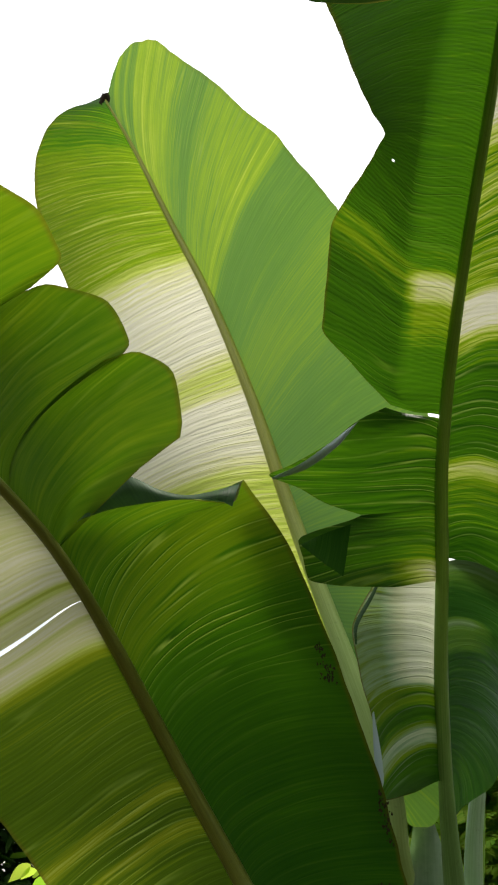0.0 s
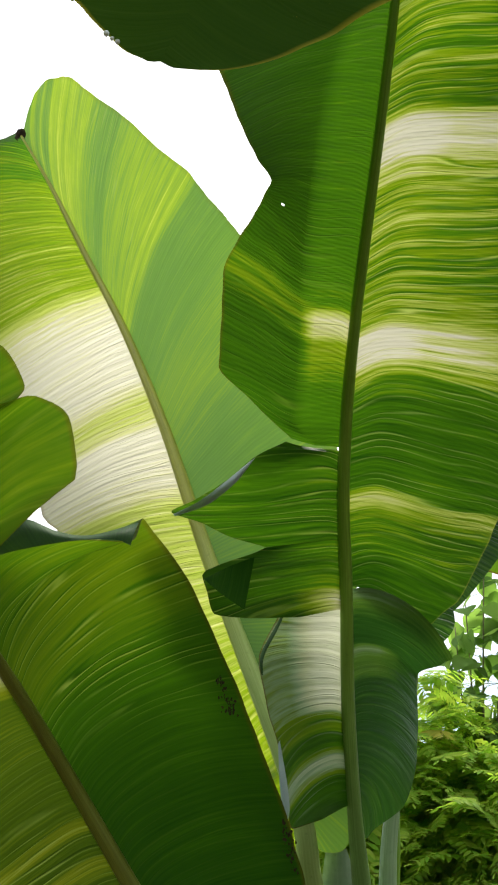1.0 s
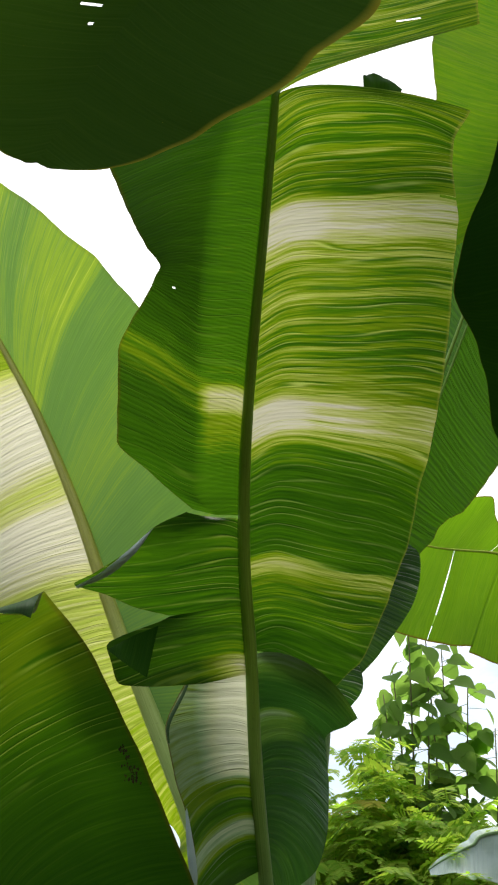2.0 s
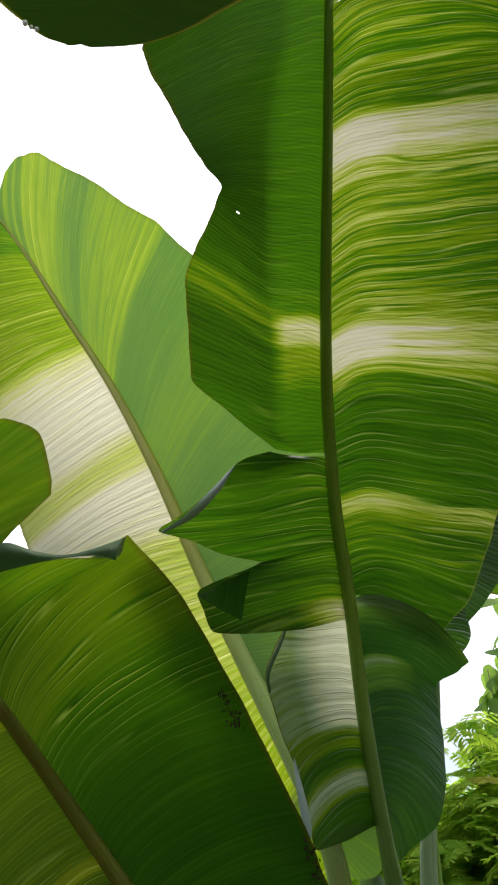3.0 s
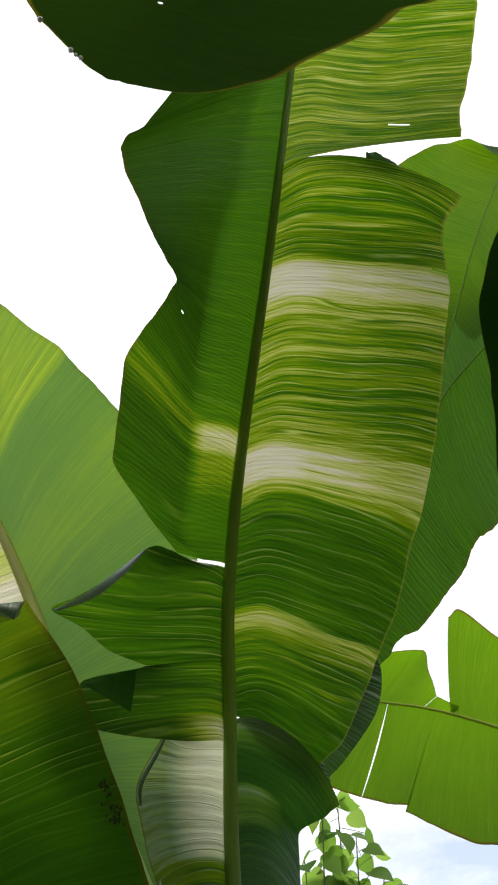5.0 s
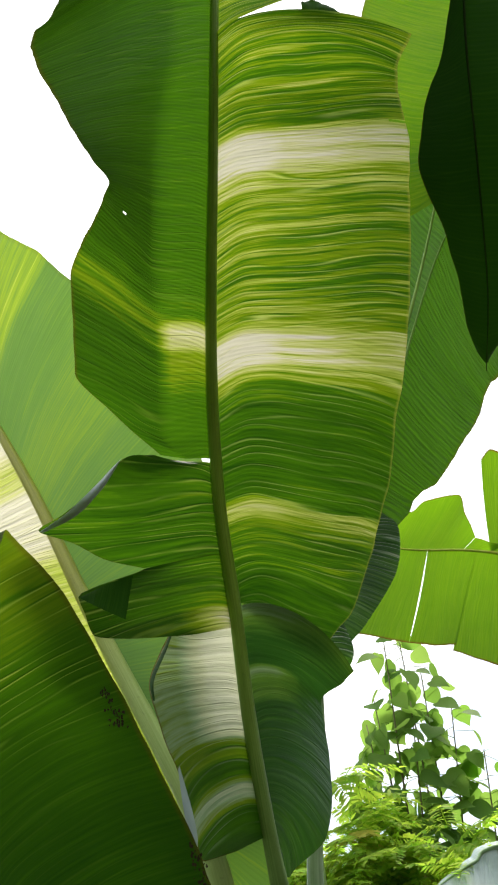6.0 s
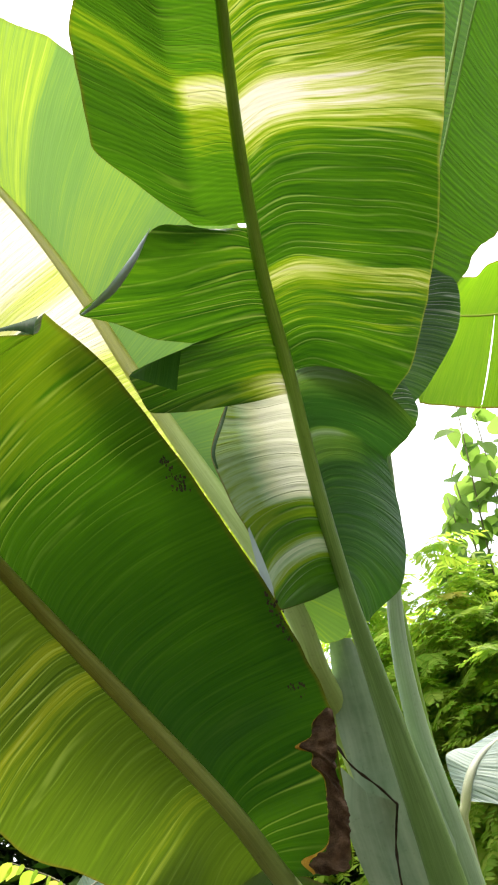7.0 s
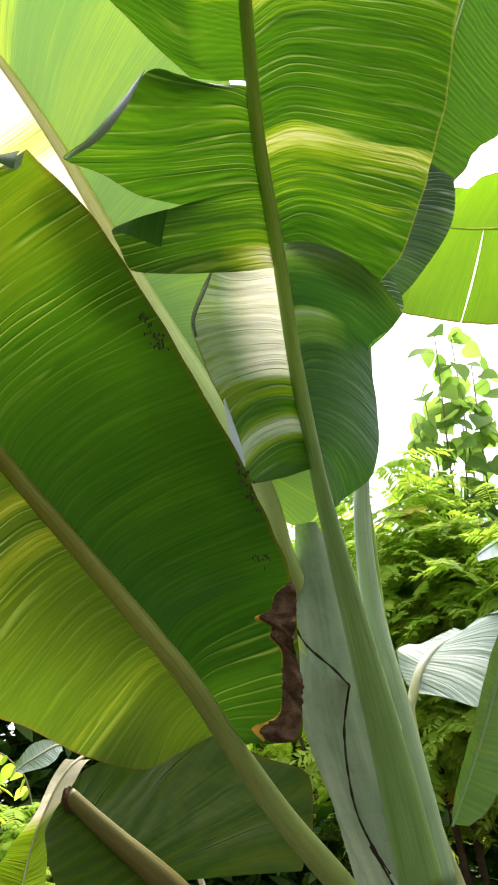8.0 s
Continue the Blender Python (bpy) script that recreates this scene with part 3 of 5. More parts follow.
# LEAF_C
LEAF_C_MID = [(-0.45, 0.7, 1.986), (-0.422, 0.75, 1.968), (-0.355, 0.86, 1.935), (-0.283, 0.97, 1.874), (-0.23, 1.06, 1.821), (-0.173, 1.19, 1.734), (-0.104, 1.32, 1.612), (0.051, 1.4, 1.35), (0.103, 1.46, 1.24), (0.157, 1.51, 1.127), (0.216, 1.56, 1.026), (0.263, 1.63, 0.925)]
LEAF_C_RIGHT = [
    [(0.002, 0.048, -0.022, 0.036, 0.007, 0.004, 0.035), (0.024, 0.094, -0.033, 0.131, 0.012, 0.014, 0.102), (0.075, 0.126, -0.044, 0.184, 0.03, 0.008, 0.124),
     (0.093, 0.149, -0.038, 0.177, 0.042, 0.011, 0.121), (0.112, 0.15, -0.024, 0.163, 0.043, 0.018, 0.114), (0.131, 0.103, -0.03, 0.143, 0.019, 0.015, 0.103),
     (0.138, 0.036, -0.028, 0.111, -0.007, 0.009, 0.08)],
    [(0.137, 0.034, -0.018, 0.122, -0.008, 0.012, 0.084), (0.158, 0.064, 0.077, 0.258, -0.002, 0.069, 0.154), (0.178, 0.111, 0.082, 0.27, 0.019, 0.071, 0.159),
     (0.194, 0.132, 0.078, 0.23, 0.032, 0.069, 0.139), (0.206, 0.117, 0.058, 0.213, 0.025, 0.059, 0.132), (0.217, 0.088, 0.034, 0.199, 0.013, 0.047, 0.123)],
    [(0.2155, 0.088, 0.031, 0.2, 0.012, 0.045, 0.124), (0.228, 0.121, 0.039, 0.234, 0.028, 0.05, 0.14), (0.243, 0.153, 0.02, 0.215, 0.044, 0.04, 0.132),
     (0.257, 0.159, 0.003, 0.145, 0.05, 0.032, 0.097), (0.264, 0.108, 0.003, 0.11, 0.028, 0.029, 0.078), (0.274, 0, 0, 0.012, -0.003, 0.002, 0.007)],
    [(0.2735, 0.001, -0.003, 0.013, -0.003, 0.001, 0.008), (0.281, 0.021, 0.002, 0.057, -0.001, 0.012, 0.036), (0.29, 0.05, 0.01, 0.087, 0.007, 0.022, 0.057),
     (0.304, 0.108, 0.011, 0.117, 0.028, 0.032, 0.081), (0.327, 0.179, 0.021, 0.146, 0.062, 0.041, 0.098), (0.345, 0.183, 0.012, 0.199, 0.063, 0.036, 0.123),
     (0.375, 0.2, -0.01, 0.185, 0.073, 0.025, 0.116), (0.404, 0.22, -0.027, 0.156, 0.085, 0.017, 0.101), (0.445, 0.229, -0.048, 0.13, 0.091, 0.006, 0.088),
     (0.491, 0.232, -0.05, 0.107, 0.094, 0.005, 0.075), (0.55, 0.224, -0.03, 0.087, 0.09, 0.015, 0.062), (0.603, 0.209, -0.01, 0.076, 0.084, 0.025, 0.052),
     (0.648, 0.191, -0.001, 0.06, 0.076, 0.03, 0.043), (0.684, 0.172, 0.008, 0.06, 0.084, 0.018, 0.049), (0.709, 0.144, -0.007, 0.032, 0.079, 0.023, 0.026),
     (0.735, 0.12, -0.018, 0.004, 0.063, 0.012, 0.007), (0.755, 0.093, -0.024, -0.028, 0.047, 0.006, -0.011), (0.769, 0.045, -0.014, -0.008)],
]
LEAF_C_LEFT = [
    [(0.002, -0.03, -0.022, -0.049), (0.036, -0.08, -0.03, -0.112), (0.116, -0.143, -0.02, -0.12),
     (0.204, -0.188, -0.02, -0.102), (0.274, -0.201, -0.04, -0.12), (0.3205, -0.208, -0.059, -0.136, -0.067, -0.046, -0.0695)],
    [(0.3206, -0.209, -0.062, -0.150, -0.069, -0.046, -0.0765), (0.375, -0.228, -0.04, -0.143), (0.47, -0.200, 0.006, -0.122),
     (0.545, -0.198, 0.058, -0.118, -0.104, 0.012, -0.056), (0.598, -0.206, 0.118, -0.112, -0.100, 0.045, -0.050), (0.648, -0.178, 0.150, -0.092, -0.088, 0.058, -0.040),
     (0.687, -0.143, 0.090, -0.083, -0.071, 0.045, -0.036), (0.717, -0.091, -0.003, -0.073, -0.05, 0.012, -0.029), (0.742, -0.049, 0.007, -0.031, -0.025, 0.01, -0.012), (0.755, -0.018, 0.006, -0.003, -0.009, 0.005, 0)],
]
# LEAF_H
LEAF_H_MID = [(1.683, 1.72, 3.636), (1.37, 1.82, 3.323), (1.209, 1.87, 3.14), (0.962, 1.9, 2.718), (0.709, 1.86, 2.269), (0.558, 1.82, 2.045), (0.485, 1.8, 1.792), (0.415, 1.77, 1.575), (0.386, 1.75, 1.395), (0.381, 1.72, 1.209), (0.375, 1.7, 0.973)]
LEAF_H_RIGHT = [
    [(0.011, 0.009, -0.028, -0.151), (0.097, 0.023, -0.046, -0.496), (0.192, -0.009, -0.013, -0.526),
     (0.269, 0.052, 0.017, -0.378), (0.362, 0.116, 0.031, -0.237), (0.443, 0.112, 0.058, -0.146),
     (0.513, 0.114, 0.077, -0.032), (0.537, 0.086, 0.065, -0.03), (0.577, 0.079, 0.028, -0.059),
     (0.608, 0.042, 0.003, -0.086)],
]
LEAF_H_LEFT = [
    [(0.011, -0.033, 0.022, 0.182), (0.089, -0.027, -0.001, 0.147), (0.144, 0.021, -0.018, 0.41),
     (0.174, 0.062, -0.019, 0.484), (0.192, -0.054, 0.017, 0.246), (0.269, -0.024, 0.047, 0.258),
     (0.387, -0.065, 0.08, 0.186), (0.525, -0.035, 0.081, 0.119), (0.593, 0.002, 0.056, 0.051)],
]
# LEAF_R
LEAF_R_MID = [(1.751, 1.36, 4.293), (1.504, 1.42, 3.892), (1.37, 1.47, 3.654), (1.268, 1.52, 3.447), (1.175, 1.6, 3.224), (1.023, 1.72, 2.886), (0.544, 1.86, 1.979), (0.42, 1.82, 1.48), (0.393, 1.78, 1.101)]
LEAF_R_RIGHT = [
    [(0, 0.02, 0, -0.229), (0.174, 0.104, -0.024, -0.219), (0.249, 0.041, -0.017, -0.263),
     (0.303, 0.054, 0.002, -0.163), (0.348, 0.032, 0, -0.093)],
]
LEAF_R_LEFT = [
    [(0, -0.047, 0, -0.033), (0.08, -0.141, -0.005, -0.188), (0.122, -0.169, -0.014, 0.02),
     (0.174, -0.235, -0.014, 0.112), (0.214, -0.284, -0.012, 0.135), (0.249, -0.277, -0.017, 0.115),
     (0.28, -0.24, -0.003, 0.083), (0.308, -0.209, -0.004, 0.074), (0.324, -0.187, -0.002, 0.07),
     (0.342, -0.155, 0.007, 0.05), (0.359, -0.187, 0.007, -0.038), (0.385, -0.174, 0.01, -0.087)],
]
# LEAF_J
LEAF_J_MID = [(0.719, 1.12, 2.107), (0.702, 1., 2.163), (0.666, 0.84, 2.25), (0.679, 0.74, 2.422), (0.723, 0.66, 2.611), (0.863, 0.58, 3.008), (1.1, -0.1, 2.75), (1.5, -0.75, 1.9), (1.6, -0.88, 1.2)]
LEAF_J_RIGHT = [
    [(0.003, 0.014, -0.011, 0.015), (0.037, 0.052, -0.043, -0.038), (0.083, 0.07, -0.06, -0.065),
     (0.136, 0.084, -0.04, -0.048), (0.166, 0.049, -0.009, -0.005)],
]
LEAF_J_LEFT = [
    [(0.003, -0.013, -0.011, 0.016), (0.019, -0.038, -0.014, 0.003), (0.037, -0.048, -0.013, 0.008),
     (0.06, -0.074, -0.024, -0.007), (0.083, -0.111, -0.04, -0.051), (0.107, -0.094, -0.027, -0.062),
     (0.136, -0.055, 0, -0.068), (0.166, -0.041, 0.011, -0.085)],
]
# LEAF_E
LEAF_E_MID = [(0.042, 0.567, 2.18), (0.095, 0.576, 2.319), (0.159, 0.576, 2.463), (0.25, 0.567, 2.654), (0.396, 0.539, 2.94), (0.554, 0.472, 3.164), (0.9, 0.05, 2.95), (1.35, -0.5, 2.5), (1.58, -0.85, 1.3)]
LEAF_E_RIGHT = [
    [(0.001, 0.013, -0.005, -0.014), (0.007, 0.033, -0.007, -0.038), (0.015, 0.054, -0.011, -0.068),
     (0.026, 0.085, -0.024, -0.098), (0.039, 0.106, -0.041, -0.136), (0.049, 0.111, -0.059, -0.17),
     (0.063, 0.124, -0.082, -0.222), (0.079, 0.13, -0.1, -0.27), (0.101, 0.133, -0.112, -0.319),
     (0.134, 0.149, -0.112, -0.357), (0.186, 0.148, -0.098, -0.322), (0.249, 0.127, -0.072, -0.229),
     (0.292, 0.029, -0.018, -0.036)],
]
LEAF_E_LEFT = [
    [(0.001, -0.012, 0, 0), (0.01, -0.05, -0.011, -0.023), (0.019, -0.091, -0.024, -0.026),
     (0.036, -0.14, -0.037, -0.047), (0.06, -0.203, -0.057, -0.034), (0.094, -0.273, -0.074, -0.018),
     (0.134, -0.305, -0.076, 0.053), (0.218, -0.236, -0.067, 0.04), (0.29, -0.035, -0.017, -0.004)],
]
# LEAF_F
LEAF_F_MID = [(1.043, 2.9, 2.775), (1.244, 2.9, 2.708), (1.465, 2.9, 2.67), (1.719, 2.92, 2.605), (1.978, 2.95, 2.519), (2.3, 3., 2.359), (2.2, 3.05, 1.9), (2.45, 3.1, 0.9)]
LEAF_F_RIGHT = [
    [(0.007, 0.176, 0, 0.107), (0.037, 0.138, -0.02, 0.111), (0.063, 0.139, -0.02, 0.17),
     (0.093, 0.196, -0.02, 0.201), (0.114, 0.134, -0.019, 0.123), (0.142, 0.063, -0.009, 0.04)],
    [(0.1425, 0.063, -0.009, 0.04), (0.157, 0.084, -0.011, 0.012), (0.180, 0.03, -0.005, 0.012)],
    [(0.1795, 0.092, -0.034, 0.380), (0.182, 0.094, -0.034, 0.388), (0.193, 0.114, -0.037, 0.431), (0.218, 0.177, -0.033, 0.328), (0.307, 0.179, -0.038, 0.256),
     (0.34, 0.171, -0.02, 0.086)],
]
LEAF_F_LEFT = [
    [(0.004, -0.125, -0.04, -0.328), (0.059, -0.242, -0.04, -0.311), (0.0962, -0.193, -0.039, -0.345, -0.1055, -0.019, -0.195)],
    [(0.0964, -0.193, -0.039, -0.346, -0.1005, -0.019, -0.195), (0.13, -0.192, -0.039, -0.356), (0.161, -0.218, -0.041, -0.346)],
    [(0.161, -0.237, -0.041, -0.366), (0.193, -0.22, -0.047, -0.402), (0.218, -0.185, -0.053, -0.435),
     (0.258, -0.175, -0.064, -0.417), (0.34, -0.188, -0.05, -0.293)],
]
# LEAF_G
LEAF_G_MID = [(0.614, 2.05, 1.348), (0.531, 1.98, 1.323), (0.482, 1.93, 1.292), (0.449, 1.9, 1.247), (0.430, 1.885, 1.196), (0.428, 1.865, 0.98), (0.56, 1.92, 0.3)]
LEAF_G_RIGHT = [
    [(0, 0.04, -0.05, 0.019, 0.028, -0.01, 0.015), (0.049, 0.126, -0.151, 0.019, 0.091, -0.021, 0.028), (0.088, 0.16, -0.162, -0.050, 0.107, -0.032, -0.004),
     (0.114, 0.152, -0.134, -0.112, 0.099, -0.034, -0.032), (0.144, 0.117, -0.1, -0.115, 0.075, -0.03, -0.040), (0.166, 0.079, -0.065, -0.082, 0.051, -0.025, -0.033),
     (0.188, 0.039, -0.022, -0.03), (0.196, 0.005, -0.01, -0.008)],
]
LEAF_G_LEFT = [
    [(0, -0.012, 0.01, 0.011), (0.07, -0.025, 0.04, 0.011), (0.114, -0.027, 0.046, 0.029),
     (0.14, -0.032, 0.038, 0.035), (0.166, -0.023, 0.035, 0.016), (0.194, -0.006, 0.019, 0.007)],
]
# LEAF_T
LEAF_T_MID = [(1.153, 3.5, 1.688), (1.196, 3.5, 1.707), (1.251, 3.5, 1.727), (1.333, 3.5, 1.751), (1.496, 3.5, 1.786), (2.3, 3.3, 1.7), (2.44, 3.1, 0.9)]
LEAF_T_RIGHT = [
    [(0.002, -0.007, -0.03, -0.022), (0.023, -0.021, -0.06, -0.044), (0.051, -0.025, -0.08, -0.063),
     (0.092, -0.055, -0.1, -0.117), (0.172, -0.085, -0.102, -0.191)],
]
LEAF_T_LEFT = [
    [(0.002, 0.001, 0, 0.006), (0.023, 0.002, 0.02, 0.011), (0.051, 0.005, 0.04, 0.015),
     (0.092, 0.003, 0.06, 0.024), (0.172, 0.016, 0.078, 0.028)],
]
# LEAF_K
LEAF_K_MID = [(-0.133, 1.6, 1.215), (-0.082, 1.63, 1.146), (-0.017, 1.67, 1.061), (0.06, 1.74, 0.94), (0.144, 1.82, 0.819)]
LEAF_K_RIGHT = [
    [(0.004, 0.007, 0.009, 0.012), (0.025, 0.019, 0.026, 0.038), (0.054, 0.05, 0.051, 0.054),
     (0.108, 0.073, 0.081, 0.055), (0.161, 0.117, 0.112, 0.095), (0.214, 0.162, 0.132, 0.12),
     (0.255, 0.217, 0.135, 0.088), (0.291, 0.269, 0.129, 0.063), (0.331, 0.246, 0.091, 0.015),
     (0.373, 0.199, 0.053, -0.034)],
]
LEAF_K_LEFT = [
    [(0.004, -0.012, -0.011, -0.009), (0.046, -0.043, -0.038, -0.02), (0.108, -0.063, -0.059, -0.023),
     (0.19, -0.083, -0.073, -0.03), (0.319, -0.101, -0.077, -0.039), (0.385, -0.061, -0.05, -0.046)],
]
# LEAF_M
LEAF_M_MID = [(-0.258, 1.75, 1.029), (-0.245, 1.78, 1.101), (-0.209, 1.8, 1.183), (-0.141, 1.82, 1.26), (-0.048, 1.95, 1.254), (0.05, 2., 0.8), (0.1, 2.02, 0)]
LEAF_M_RIGHT = [
    [(0.009, 0.043, -0.056, 0.001), (0.046, 0.052, -0.08, 0.015), (0.074, 0.043, -0.072, 0.03),
     (0.112, 0.045, -0.052, 0.015), (0.16, 0.023, -0.018, -0.003)],
]
LEAF_M_LEFT = [
    [(0.009, -0.025, -0.006, 0.007), (0.046, -0.031, -0.03, 0.023), (0.074, -0.028, -0.032, 0.005),
     (0.112, -0.013, -0.022, -0.002), (0.16, -0.02, 0.002, 0.006)],
]
# LEAF_N
LEAF_N_MID = [(-0.415, 2.6, 1.276), (-0.353, 2.6, 1.3), (-0.291, 2.62, 1.317), (-0.198, 2.65, 1.295), (0, 2.5, 0.6), (0.08, 2.1, 0.1)]
LEAF_N_RIGHT = [
    [(0.003, 0.022, -0.02, -0.01), (0.04, 0.032, -0.02, -0.026), (0.079, 0.006, -0.019, -0.017)],
]
LEAF_N_LEFT = [
    [(0.003, 0.008, 0, 0.019), (0.04, -0.009, 0.02, 0.032), (0.079, -0.01, 0.001, 0.011)],
]
# LEAF_Q
LEAF_Q_MID = [(0.435, 1.79, 1.035), (0.463, 1.79, 1.075), (0.518, 1.80, 1.15), (0.602, 1.82, 1.27), (0.68, 1.86, 1.34), (0.76, 1.92, 1.25), (0.8, 1.95, 0.7), (0.60, 1.94, 0.2)]
LEAF_Q_RIGHT = [
    [(0.003, 0.027, 0.008, -0.010), (0.027, 0.041, 0.018, -0.028), (0.06, 0.058, 0.024, -0.030),
     (0.106, 0.078, 0.03, -0.024), (0.24, 0.044, 0.026, -0.034)],
]
LEAF_Q_LEFT = [
    [(0.003, 0.001, -0.001, 0.013), (0.027, -0.002, -0.006, 0.024), (0.06, -0.007, -0.015, 0.027),
     (0.106, -0.027, -0.03, 0.005), (0.159, -0.019, -0.022, 0.022), (0.24, -0.024, -0.014, 0.013)],
]
# SHEATH_U
SHEATH_U_MID = [(0.287, 1.6, 1.537), (0.285, 1.63, 1.398), (0.281, 1.66, 1.254), (0.299, 1.7, 1.083), (0.319, 1.74, 0.861)]
SHEATH_U_RIGHT = [
    [(0.005, 0.018, 0.009, -0.003), (0.205, 0.064, 0.02, -0.01), (0.378, 0.088, 0.026, -0.018),
     (0.673, 0.097, 0.02, -0.022), (0.975, 0.085, 0.023, -0.023)],
]
SHEATH_U_LEFT = [
    [(0.005, -0.015, 0.009, 0.004), (0.205, -0.038, 0.01, 0.001), (0.378, -0.028, 0.016, -0.003),
     (0.673, -0.051, 0.02, 0.001), (0.975, -0.05, 0.023, 0.006)],
]
# SHEATH_W
SHEATH_W_MID = [(0.258, 1.615, 1.307), (0.257, 1.63, 1.225), (0.269, 1.65, 1.117), (0.292, 1.67, 0.995), (0.317, 1.7, 0.87)]
SHEATH_W_RIGHT = [
    [(0, 0.041, 0.005, -0.027), (0.076, 0.034, 0.009, -0.011), (0.185, 0.021, 0.015, -0.013),
     (0.43, 0.003, 0.01, -0.017), (0.709, 0.016, 0.01, 0.002), (0.956, 0.028, 0.005, -0.009)],
]
SHEATH_W_LEFT = [
    [(0, -0.032, 0.005, 0.054), (0.076, -0.039, 0.009, 0.009), (0.185, -0.039, 0.01, 0.023),
     (0.43, -0.029, 0.02, 0.005), (0.709, -0.025, 0.02, 0.003), (0.956, -0.026, 0.025, -0.002)],
]
CURL_B_OUT = [(0.156, 1.155, 2.048), (0.138, 1.17, 2.04), (0.117, 1.185, 2.028), (0.073, 1.21, 2.004), (0.032, 1.235, 1.993)]
CURL_B_IN = [(0.154, 1.158, 2.047), (0.139, 1.17, 2.031), (0.122, 1.185, 2.017), (0.084, 1.215, 1.999), (0.036, 1.235, 1.99)]
CURL_SIDE_OUT = [(0.222, 1.4, 1.914), (0.192, 1.395, 1.861), (0.164, 1.395, 1.814), (0.163, 1.395, 1.782)]
CURL_SIDE_IN = [(0.22, 1.4, 1.907), (0.195, 1.39, 1.855), (0.169, 1.39, 1.81), (0.166, 1.395, 1.781)]
FOLD_B_OUT = [(0.077, 1.28, 1.905), (0.114, 1.3, 1.929), (0.158, 1.33, 1.954)]
FOLD_B_IN = [(0.078, 1.28, 1.903), (0.105, 1.26, 1.873), (0.134, 1.25, 1.848)]
FOLD_C_OUT = [(-0.216, 1.055, 1.858), (-0.181, 1.075, 1.908), (-0.157, 1.085, 1.935), (-0.115, 1.1, 1.922), (-0.074, 1.12, 1.923), (-0.013, 1.15, 1.95)]
FOLD_C_IN = [(-0.202, 1.055, 1.868), (-0.167, 1.07, 1.886), (-0.102, 1.09, 1.904), (-0.045, 1.115, 1.914), (-0.022, 1.13, 1.91)]
FOLD_H_OUT = [(0.786, 1.88, 2.305), (0.807, 1.87, 2.259), (0.763, 1.85, 2.144), (0.648, 1.8, 2.017), (0.585, 1.77, 1.962)]
FOLD_H_IN = [(0.759, 1.88, 2.321), (0.704, 1.86, 2.231), (0.64, 1.83, 2.127), (0.588, 1.79, 2.048), (0.561, 1.77, 1.979)]
FOLD_H_LOW_OUT = [(0.581, 1.76, 2.019), (0.585, 1.75, 1.939), (0.553, 1.75, 1.898), (0.5, 1.75, 1.863)]
FOLD_H_LOW_IN = [(0.557, 1.76, 2.024), (0.538, 1.75, 1.973), (0.519, 1.75, 1.916), (0.5, 1.75, 1.872)]
CURL_LOW_OUT = [(0.186, 1.395, 1.683), (0.19, 1.39, 1.647), (0.193, 1.385, 1.615), (0.194, 1.385, 1.586), (0.191, 1.39, 1.57)]
CURL_LOW_IN = [(0.183, 1.39, 1.678), (0.181, 1.38, 1.636), (0.181, 1.375, 1.602), (0.184, 1.375, 1.577), (0.189, 1.385, 1.569)]
DRY_IN = [(0.219, 1.405, 1.416), (0.197, 1.405, 1.403), (0.189, 1.405, 1.387), (0.17, 1.4, 1.378), (0.185, 1.405, 1.365), (0.18, 1.405, 1.352), (0.191, 1.41, 1.333), (0.184, 1.415, 1.296), (0.174, 1.42, 1.258), (0.158, 1.42, 1.249), (0.144, 1.42, 1.243), (0.148, 1.42, 1.229)]
DRY_OUT = [(0.225, 1.4, 1.412), (0.224, 1.4, 1.396), (0.22, 1.4, 1.378), (0.216, 1.4, 1.364), (0.212, 1.4, 1.351), (0.207, 1.4, 1.337), (0.209, 1.41, 1.316), (0.209, 1.41, 1.287), (0.201, 1.415, 1.254), (0.195, 1.415, 1.234), (0.187, 1.415, 1.223), (0.162, 1.415, 1.222)]
SCORCH_IN = [(0.219, 1.408, 1.417), (0.196, 1.408, 1.403), (0.189, 1.408, 1.387), (0.164, 1.403, 1.379), (0.184, 1.408, 1.366), (0.179, 1.408, 1.352), (0.19, 1.413, 1.333), (0.184, 1.418, 1.296), (0.174, 1.423, 1.259), (0.156, 1.423, 1.251), (0.134, 1.423, 1.247), (0.145, 1.423, 1.228)]
K_TIP_OUT = [(-0.134, 1.58, 1.221), (-0.127, 1.59, 1.225), (-0.12, 1.6, 1.217), (-0.118, 1.61, 1.201)]
K_TIP_IN = [(-0.14, 1.585, 1.207), (-0.138, 1.59, 1.193), (-0.133, 1.6, 1.188), (-0.123, 1.61, 1.189)]
CRACK = [(0.236, 1.62, 1.382), (0.249, 1.615, 1.347), (0.279, 1.61, 1.307), (0.292, 1.606, 1.285), (0.296, 1.605, 1.279), (0.294, 1.608, 1.272), (0.285, 1.625, 1.244), (0.276, 1.63, 1.213), (0.269, 1.635, 1.157), (0.27, 1.645, 1.101), (0.283, 1.655, 1.051), (0.3, 1.66, 1.01)]
CRACK_LOW = [(0.279, 1.655, 1.052), (0.29, 1.66, 1.026), (0.302, 1.66, 0.989)]
